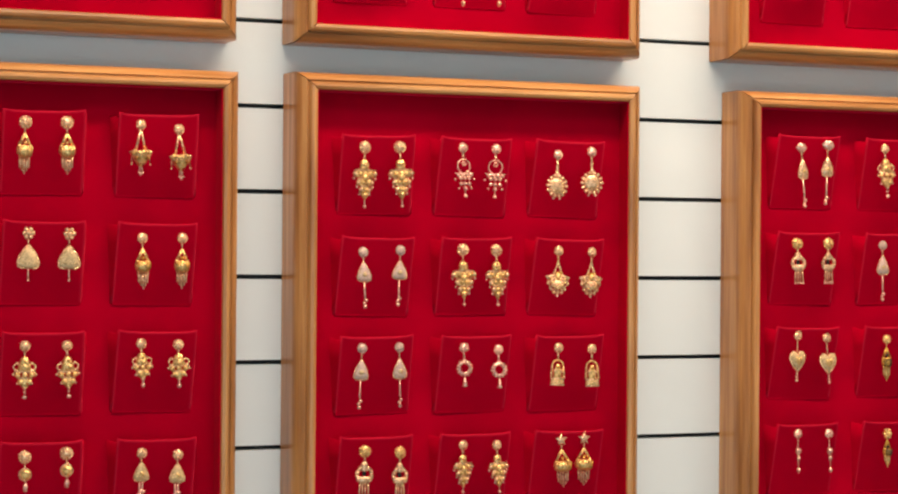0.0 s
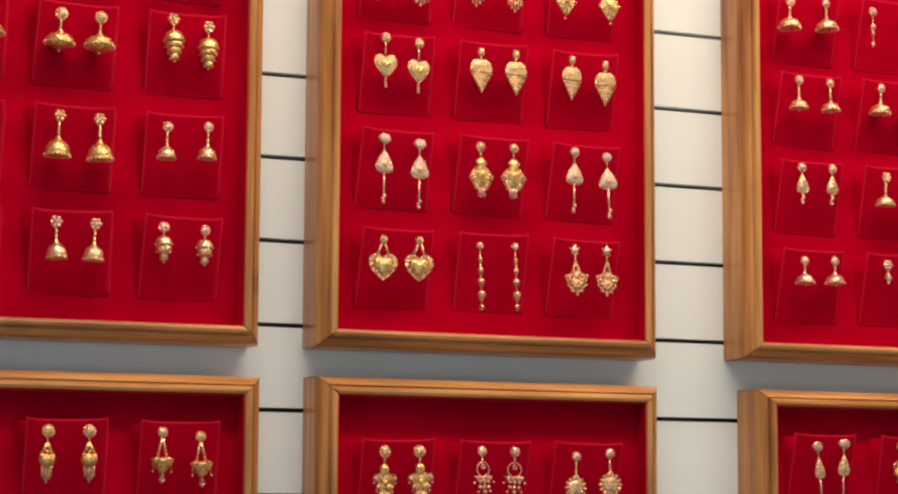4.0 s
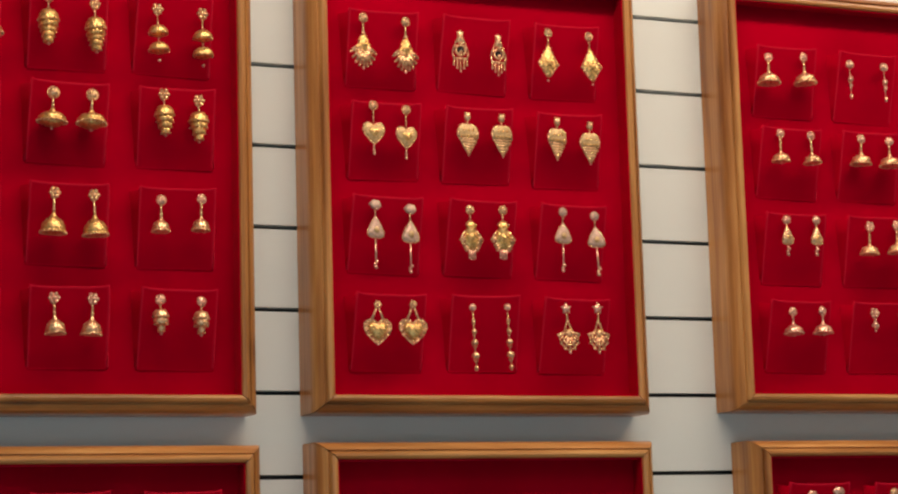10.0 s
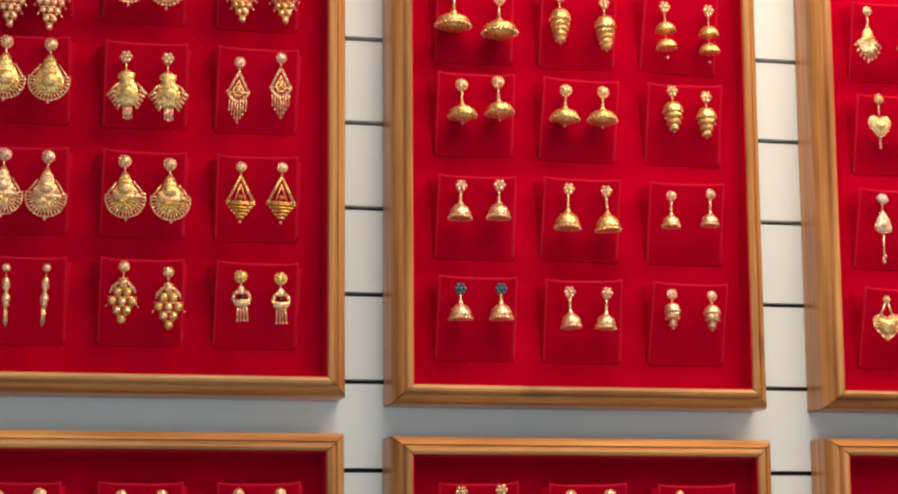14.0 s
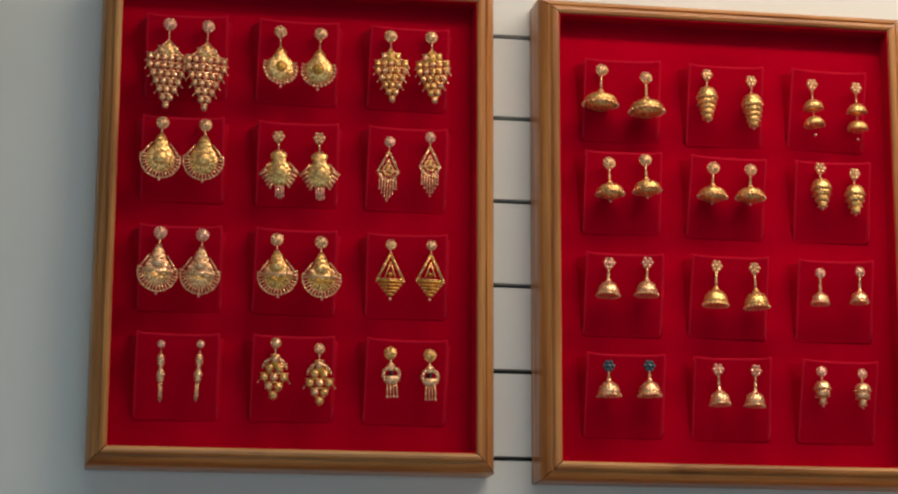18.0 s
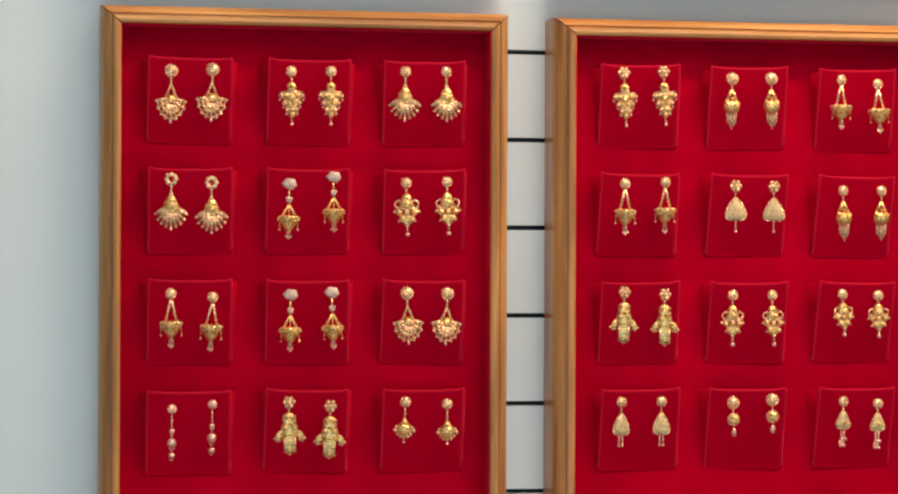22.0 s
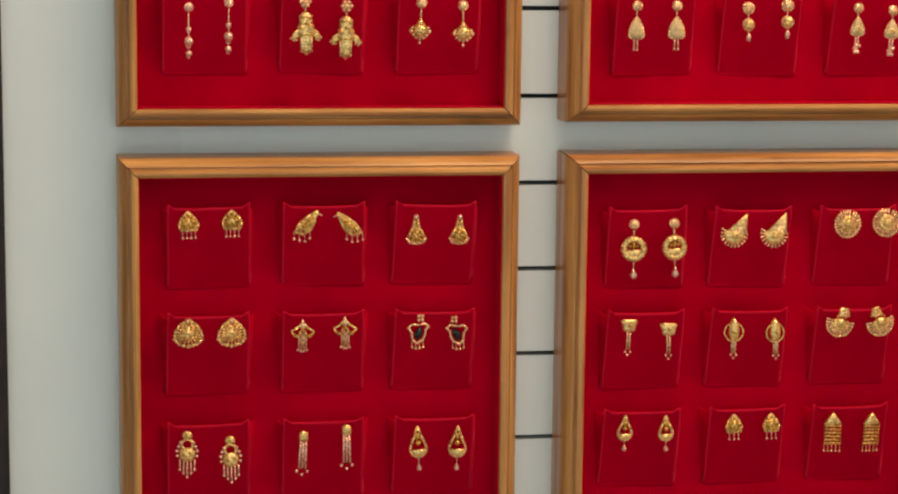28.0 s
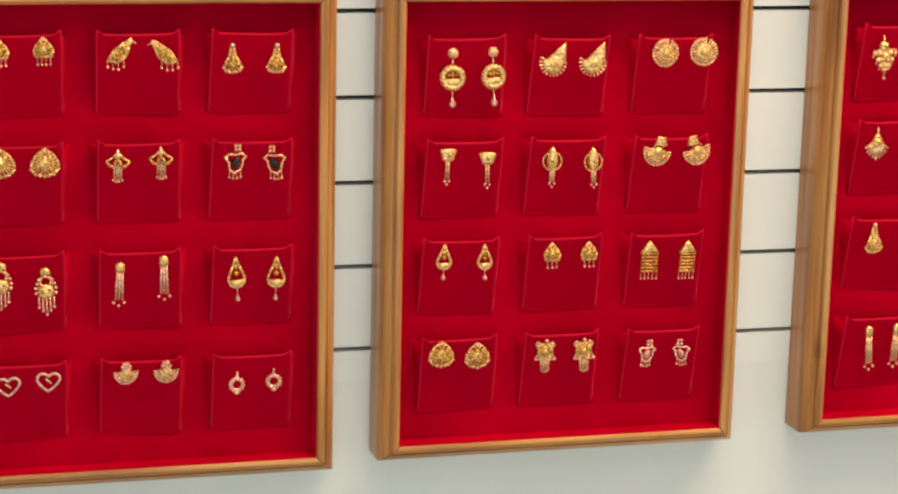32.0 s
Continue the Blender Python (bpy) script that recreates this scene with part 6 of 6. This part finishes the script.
PAIRS = {
    "A0": [
        e(lattice, 36, 76, "pale", "big", (-14.3, -10.3, 17.9, -10.5), args=((3, 6, 6, 5, 4, 3, 2, 1),)),
        e(pear, 31, 50, "gold", "big", (-16.9, -11.6, 17.3, -11.7)),
        e(lattice, 29, 61, "gold", "big", (-17.1, -10.4, 18.2, -9.5), args=((3, 5, 5, 4, 3, 2, 1),)),
        e(chandbali, 35, 48, "gold", "big", (-17.6, -7.1, 18.0, -7.4)),
        e(winged_bell, 31, 53, "gold", "flower", (-16.8, -14.4, 17.4, -14.3)),
        e(kite, 20, 51, "pale", "big", (-17.1, -14.4, 17.7, -8.8), filled=False, stud_scale=0.85),
        e(chandbali, 34, 52, "pale", "big", (-16.7, -8.4, 18.0, -8.9), solid=True),
        e(chandbali, 34, 48, "gold", "big", (-16.3, -10.4, 20.5, -11.4), solid=True),
        e(kite, 25, 48, "gold", "dome", (-15.1, -11.1, 19.2, -10.3)),
        e(chain, 7, 48, "pale", "small", (-13.0, -10.7, 18.9, -9.8), spike=True),
        e(lattice, 24, 49, "gold", "dome", (-15.3, -6.9, 20.6, -10.6), args=((1, 2, 3, 2, 1),), hoop=True),
        e(ring_drop, 18, 38, "black", "big", (-14.7, -12.7, 18.3, -13.6))],
    "B0": [
        e(jhumka, 29, 37, "rich", "big", (-19.7, -11.4, 19.6, -16.1), tip=False, brim=True, squat=0.60),
        e(tiers, 18, 44, "rich", "flower", (-19.7, -10.6, 20.2, -14.3), args=(5,)),
        e(double, 18, 48, "gold", "flower", (-19.0, -14.5, 21.7, -15.6)),
        e(jhumka, 23, 35, "gold", "big", (-14.2, -11.4, 17.8, -7.4), squat=0.66, brim=True),
        e(jhumka, 24, 33, "gold", "big", (-15.6, -11.8, 17.9, -11.9), squat=0.62, brim=True),
        e(tiers, 17, 38, "gold", "flower", (-13.9, -7.5, 17.4, -11.3), args=(4,)),
        e(jhumka, 19, 30, "pale", "flower", (-15.4, -10.6, 18.2, -8.9), tip=False, rib=5),
        e(jhumka, 21, 36, "gold", "flower", (-14.7, -9.6, 18.9, -10.4), tip=False, rib=5),
        e(jhumka, 15, 29, "pale", "dome", (-16.9, -12.3, 19.0, -10.0), tip=False),
        e(jhumka, 19, 27, "blue", "flower", (-16.6, -11.1, 18.6, -10.1), tip=False, rib=5),
        e(jhumka, 17, 32, "pale", "flower", (-15.5, -11.3, 17.8, -11.4), tip=False, squat=0.85),
        e(tiers, 14, 31, "pale", "dome", (-18.5, -10.7, 17.8, -11.7), args=(3,))],
    "C0": [
        e(fan, 28, 47, "rich", "dome", (-22.8, -10.1, 18.6, -10.9)),
        e(figure_drop, 16, 43, "black", "none", (-20.0, -12.3, 18.7, -13.5)),
        e(diamond, 21, 47, "rich", "dome", (-22.8, -10.5, 20.1, -10.9)),
        e(heart, 21, 46, "cream", "dome", (-15.0, -5.5, 17.0, -7.7), args=(20,)),
        e(leaf, 21, 38, "cream", "none", (-15.3, -9.8, 19.3, -9.3)),
        e(leaf, 20, 38, "cream", "none", (-16.7, -9.1, 17.6, -11.4)),
        e(drop, 17, 59, "white", "leaf", (-15.5, -9.2, 18.4, -12.0)),
        e(winged_bell, 23, 46, "gold", "dome", (-15.8, -10.2, 17.4, -9.4)),
        e(drop, 17, 57, "white", "dome", (-14.3, -8.5, 18.6, -11.0)),
        e(wire_heart, 25, 36, "rich", "flower", (-15.4, -11.1, 18.8, -10.4), stud_scale=0.7),
        e(chain, 8, 57, "pale", "small", (-15.9, -11.9, 18.9, -10.8), beads=5),
        e(fan, 23, 41, "pale", "star", (-14.5, -10.8, 18.4, -10.2), solid=False, spokes=7)],
    "D0": [
        e(jhumka, 21, 28, "pale", "dome", (-26.1, -12.6, 14.5, -10.1), tip=False, squat=0.55),
        e(chain, 8, 35, "rose", "dome", (-25.6, -13.2, 15.2, -13.8), beads=2),
        e(jhumka, 19, 27, "pale", "dome", (-25.4, -12.4, 15.0, -11.4), tip=False, squat=0.55),
        e(jhumka, 17, 31, "pale", "dome", (-17.1, -7.8, 18.0, -8.2), squat=0.55),
        e(jhumka, 20, 27, "pale", "dome", (-17.3, -8.3, 16.4, -8.8), tip=False, squat=0.55),
        e(hoop_cage, 14, 41, "pale", "dome", (-16.6, -9.0, 18.2, -4.7)),
        e(drop, 12, 36, "pale", "dome", (-15.3, -7.9, 19.1, -7.2), body=0.5),
        e(jhumka, 18, 29, "pale", "flower", (-13.4, -11.3, 19.1, -8.9), tip=False, squat=0.55),
        e(jhumka, 15, 26, "pale", "small", (-15.9, -12.1, 19.2, -12.0), tip=False, squat=0.55),
        e(jhumka, 18, 25, "rose", "dome", (-13.7, -11.5, 20.4, -10.3), squat=0.55, rib=5),
        e(plain_drop, 8, 19, "rose", "flower", (-13.5, -11.0, 20.0, -12.1)),
        e(jhumka, 12, 20, "rose", "dome", (-14.3, -11.7, 19.0, -12.9), tip=False, squat=0.55)],
    "A1": [
        e(fan, 25, 41, "gold", "big", (-15.7, -11.7, 17.5, -10.2), solid=False),
        e(cluster, 22, 45, "gold", "dome", (-15.3, -10.4, 17.1, -9.9)),
        e(fan, 28, 40, "gold", "dome", (-17.1, -8.8, 16.9, -8.6)),
        e(fan, 28, 40, "gold", "ring", (-15.3, -9.5, 17.0, -12.0)),
        e(lantern, 17, 46, "silver_top", "leaf", (-16.5, -12.4, 19.6, -6.4), neck=17),
        e(bell_beads, 22, 45, "gold", "dome", (-16.1, -10.6, 17.8, -9.4)),
        e(lantern, 19, 45, "gold", "dome", (-15.2, -10.7, 18.4, -13.5)),
        e(lantern, 17, 47, "silver_top", "leaf", (-15.3, -11.6, 18.4, -9.8), neck=17),
        e(fan, 25, 41, "gold", "big", (-15.1, -10.2, 18.7, -10.7), solid=False),
        e(chain, 7, 40, "rose", "small", (-13.9, -14.1, 18.6, -10.5), beads=3, stud_scale=1.15),
        e(bell_fringe, 25, 44, "gold", "flower", (-16.2, -9.3, 17.9, -12.7)),
        e(plain_drop, 17, 34, "gold", "dome", (-15.9, -9.7, 18.8, -11.7))],
    "B1": [
        e(cluster, 22, 46, "gold", "flower", (-16.7, -7.2, 17.5, -5.6)),
        e(tassel, 14, 42, "rich", "big", (-17.5, -10.4, 16.8, -9.8)),
        e(lantern, 19, 43, "gold", "dome", (-16.9, -9.7, 15.9, -12.6)),
        e(lantern, 19, 44, "gold", "dome", (-15.2, -8.8, 19.5, -7.1)),
        e(spade, 18, 40, "cream", "flower", (-14.2, -9.9, 19.5, -10.1)),
        e(tassel, 14, 42, "gold", "dome", (-14.8, -13.0, 19.5, -12.7)),
        e(bell_fringe, 23, 44, "gold", "flower", (-15.6, -8.6, 19.4, -10.5)),
        e(bell_beads, 20, 44, "gold", "dome", (-16.4, -11.0, 18.2, -11.0)),
        e(bell_beads, 19, 37, "gold", "dome", (-15.2, -10.0, 16.9, -11.0)),
        e(spade, 14, 38, "cream", "dome", (-17.6, -9.9, 16.8, -9.6), strands=2),
        e(two_balls, 11, 28, "rich", "big", (-15.8, -11.3, 18.7, -9.0)),
        e(drop, 13, 39, "cream", "dome", (-13.9, -10.7, 17.1, -12.8), chains=2, body=0.42)],
    "C1": [
        e(cluster, 24, 53, "rich", "big", (-15.3, -10.9, 17.4, -10.0)),
        e(hoop_cluster, 21, 45, "rose", "dome", (-16.6, -8.9, 15.7, -9.1)),
        e(fan_disc, 22, 40, "pale", "dome", (-16.4, -12.6, 17.6, -9.2)),
        e(drop, 13, 49, "white", "dome", (-16.1, -13.1, 18.7, -11.3)),
        e(cluster, 24, 50, "rich", "big", (-15.8, -10.4, 16.5, -10.6)),
        e(fan, 23, 40, "gold", "dome", (-15.1, -10.6, 18.4, -11.4), solid=False),
        e(drop, 13, 53, "white", "dome", (-16.4, -9.6, 18.3, -8.9)),
        e(hoop, 15, 35, "rose", "dome", (-13.9, -10.0, 19.5, -11.9), at=0.52),
        e(cup_hoop, 14, 35, "gold", "dome", (-14.3, -11.0, 19.2, -12.3)),
        e(ring_drop, 18, 42, "black", "big", (-13.0, -12.3, 19.7, -14.3)),
        e(cluster, 21, 43, "rich", "dome", (-14.3, -9.4, 18.5, -10.3)),
        e(tassel, 18, 42, "gold", "star", (-10.8, -7.4, 12.3, -6.5))],
    "D1": [
        e(drop, 11, 57, "pale", "leaf", (-13.1, -11.7, 16.9, -8.7)),
        e(bell_beads, 20, 48, "gold", "dome", (-16.8, -10.3, 15.6, -10.6)),
        None,
        e(ring_drop, 17, 39, "black", "big", (-16.7, -10.2, 17.7, -9.9)),
        e(drop, 12, 54, "white", "dome", (-18.7, -11.0, 13.7, -11.8)),
        None,
        e(heart, 18, 44, "cream", "dome", (-15.4, -7.4, 16.5, -9.8), args=(19,)),
        e(tassel, 11, 40, "dark", "dome", (-13.3, -11.5, 19.2, -12.9)),
        None,
        e(chain, 6, 36, "rose", "dome", (-14.6, -8.6, 19.9, -9.4), beads=2),
        e(tassel, 10, 32, "dark", "flower", (-11.8, -11.1, 20.6, -13.1)),
        None],
    "A2": [
        e(pod, 16, 26, "rosy", "none", (-16.6, -2.2, 19.3, -1.2)),
        e(bird, 25, 26, "rosy", "none", (-16.3, -3.7, 20.3, -5.0)),
        e(half_round, 18, 27, "rosy", "none", (-18.2, -7.6, 19.1, -8.0), shape="pear"),
        e(half_round, 24, 26, "rich", "none", (-16.8, -1.4, 19.0, -1.6), shape="dome"),
        e(arrow, 19, 29, "gold", "none", (-18.4, -4.1, 16.7, -2.4)),
        e(peacock, 18, 29, "black", "none", (-16.0, -2.1, 17.2, -3.7)),
        e(figure, 19, 41, "rosy", "none", (-18.4, -2.7, 16.8, -8.1)),
        e(bars, 13, 39, "rosy", "none", (-17.6, -6.0, 18.3, -1.5)),
        e(open_pear, 16, 38, "gold", "none", (-15.7, -5.7, 19.4, -6.7)),
        e(heart, 19, 18, "white", "none", (-15.3, -6.2, 18.4, -3.5), args=(15,), open_wire=True, strands=0),
        e(sunburst, 21, 18, "rosy", "none", (-14.4, -1.3, 19.5, -1.6), a0=0, a1=180, cap="flower"),
        e(hoop, 14, 22, "rose", "none", (-13.9, -10.9, 17.5, -9.5), at=0.6)],
    "B2": [
        e(disc_drop, 22, 47, "gold", "dome", (-13.6, -11.3, 21.6, -10.8)),
        e(sail, 25, 29, "rich", "none", (-18.0, -2.5, 16.5, -2.9)),
        e(sunburst, 25, 24, "rich", "none", (-12.0, -2.1, 23.3, -1.5), a0=-60, a1=280, cap="none"),
        e(stem, 18, 32, "gold", "none", (-15.6, -4.3, 19.0, -8.1)),
        e(oval_stem, 18, 37, "gold", "none", (-16.3, -3.9, 20.1, -5.2)),
        e(sunburst, 27, 22, "rich", "none", (-15.6, -2.4, 21.1, -2.2), a0=10, a1=200, cap="fan"),
        e(open_pear, 14, 31, "gold", "none", (-17.2, -1.9, 18.7, -3.1)),
        e(pod, 14, 26, "rosy", "none", (-13.8, -2.6, 19.8, -2.7), beads=3),
        e(cage, 17, 36, "gold", "none", (-18.3, -4.0, 17.7, -5.2)),
        e(half_round, 22, 25, "gold", "none", (-17.7, 0.2, 14.4, -2.3), shape="dome"),
        e(square_tassel, 20, 31, "gold", "none", (-17.0, -3.0, 18.0, -3.5)),
        e(peacock, 16, 24, "rose", "none", (-16.8, -7.7, 15.8, -8.1))],
    "C2": [
        e(cluster, 26, 43, "rich", "none", (-17.1, -4.8, 18.1, -5.1)),
        None,
        None,
        e(fan, 24, 32, "gold", "none", (-16.7, -1.0, 18.9, -1.7)),
        None,
        None,
        e(half_round, 20, 31, "rich", "none", (-14.0, -1.6, 21.3, -2.7), shape="pear"),
        None,
        None,
        e(bars, 12, 43, "gold", "none", (-12.8, -5.6, 15.3, -4.6)),
        None,
        None],
}
EAR_Y, rng = -0.0435, random.Random(5)
for key, pairs in PAIRS.items():
    for n, pair in enumerate(pairs):
        if pair is None:
            continue
        kind, finish_of, stud, args, extra, off = pair
        x, z = pad_places[key, n // 3, n % 3]
        for dx, dz in (off[:2], off[2:]):
            m = pose(x + dx * MM, EAR_Y, z + dz * MM, rng.uniform(-4, 1), rng.uniform(-3, 3), rng.uniform(-10, 10))
            twin = kind in (bird, peacock, hoop_cage) or extra.get("cap") == "fan"
            earring(kind, finish_of, stud, args, {**extra, "mirror": True} if twin and dx > 0 else extra, m)

# ---- slats of the wall ----
edges = [SLAT_TOP] + [GROOVE_TOP - PITCH * k for k in range(GROOVES)] + [SLAT_LOW]
for k, (top, low) in enumerate(zip(edges, edges[1:])):
    bm = bmesh.new()
    box(bm, SLAT_X0, SLAT_X1, WALL_Y, WALL_Y + 0.013, low + (GAP / 2 if k < GROOVES else 0), top - (GAP / 2 if k else 0))
    part("slat", bm, SLAT_WHITE, wall_north)
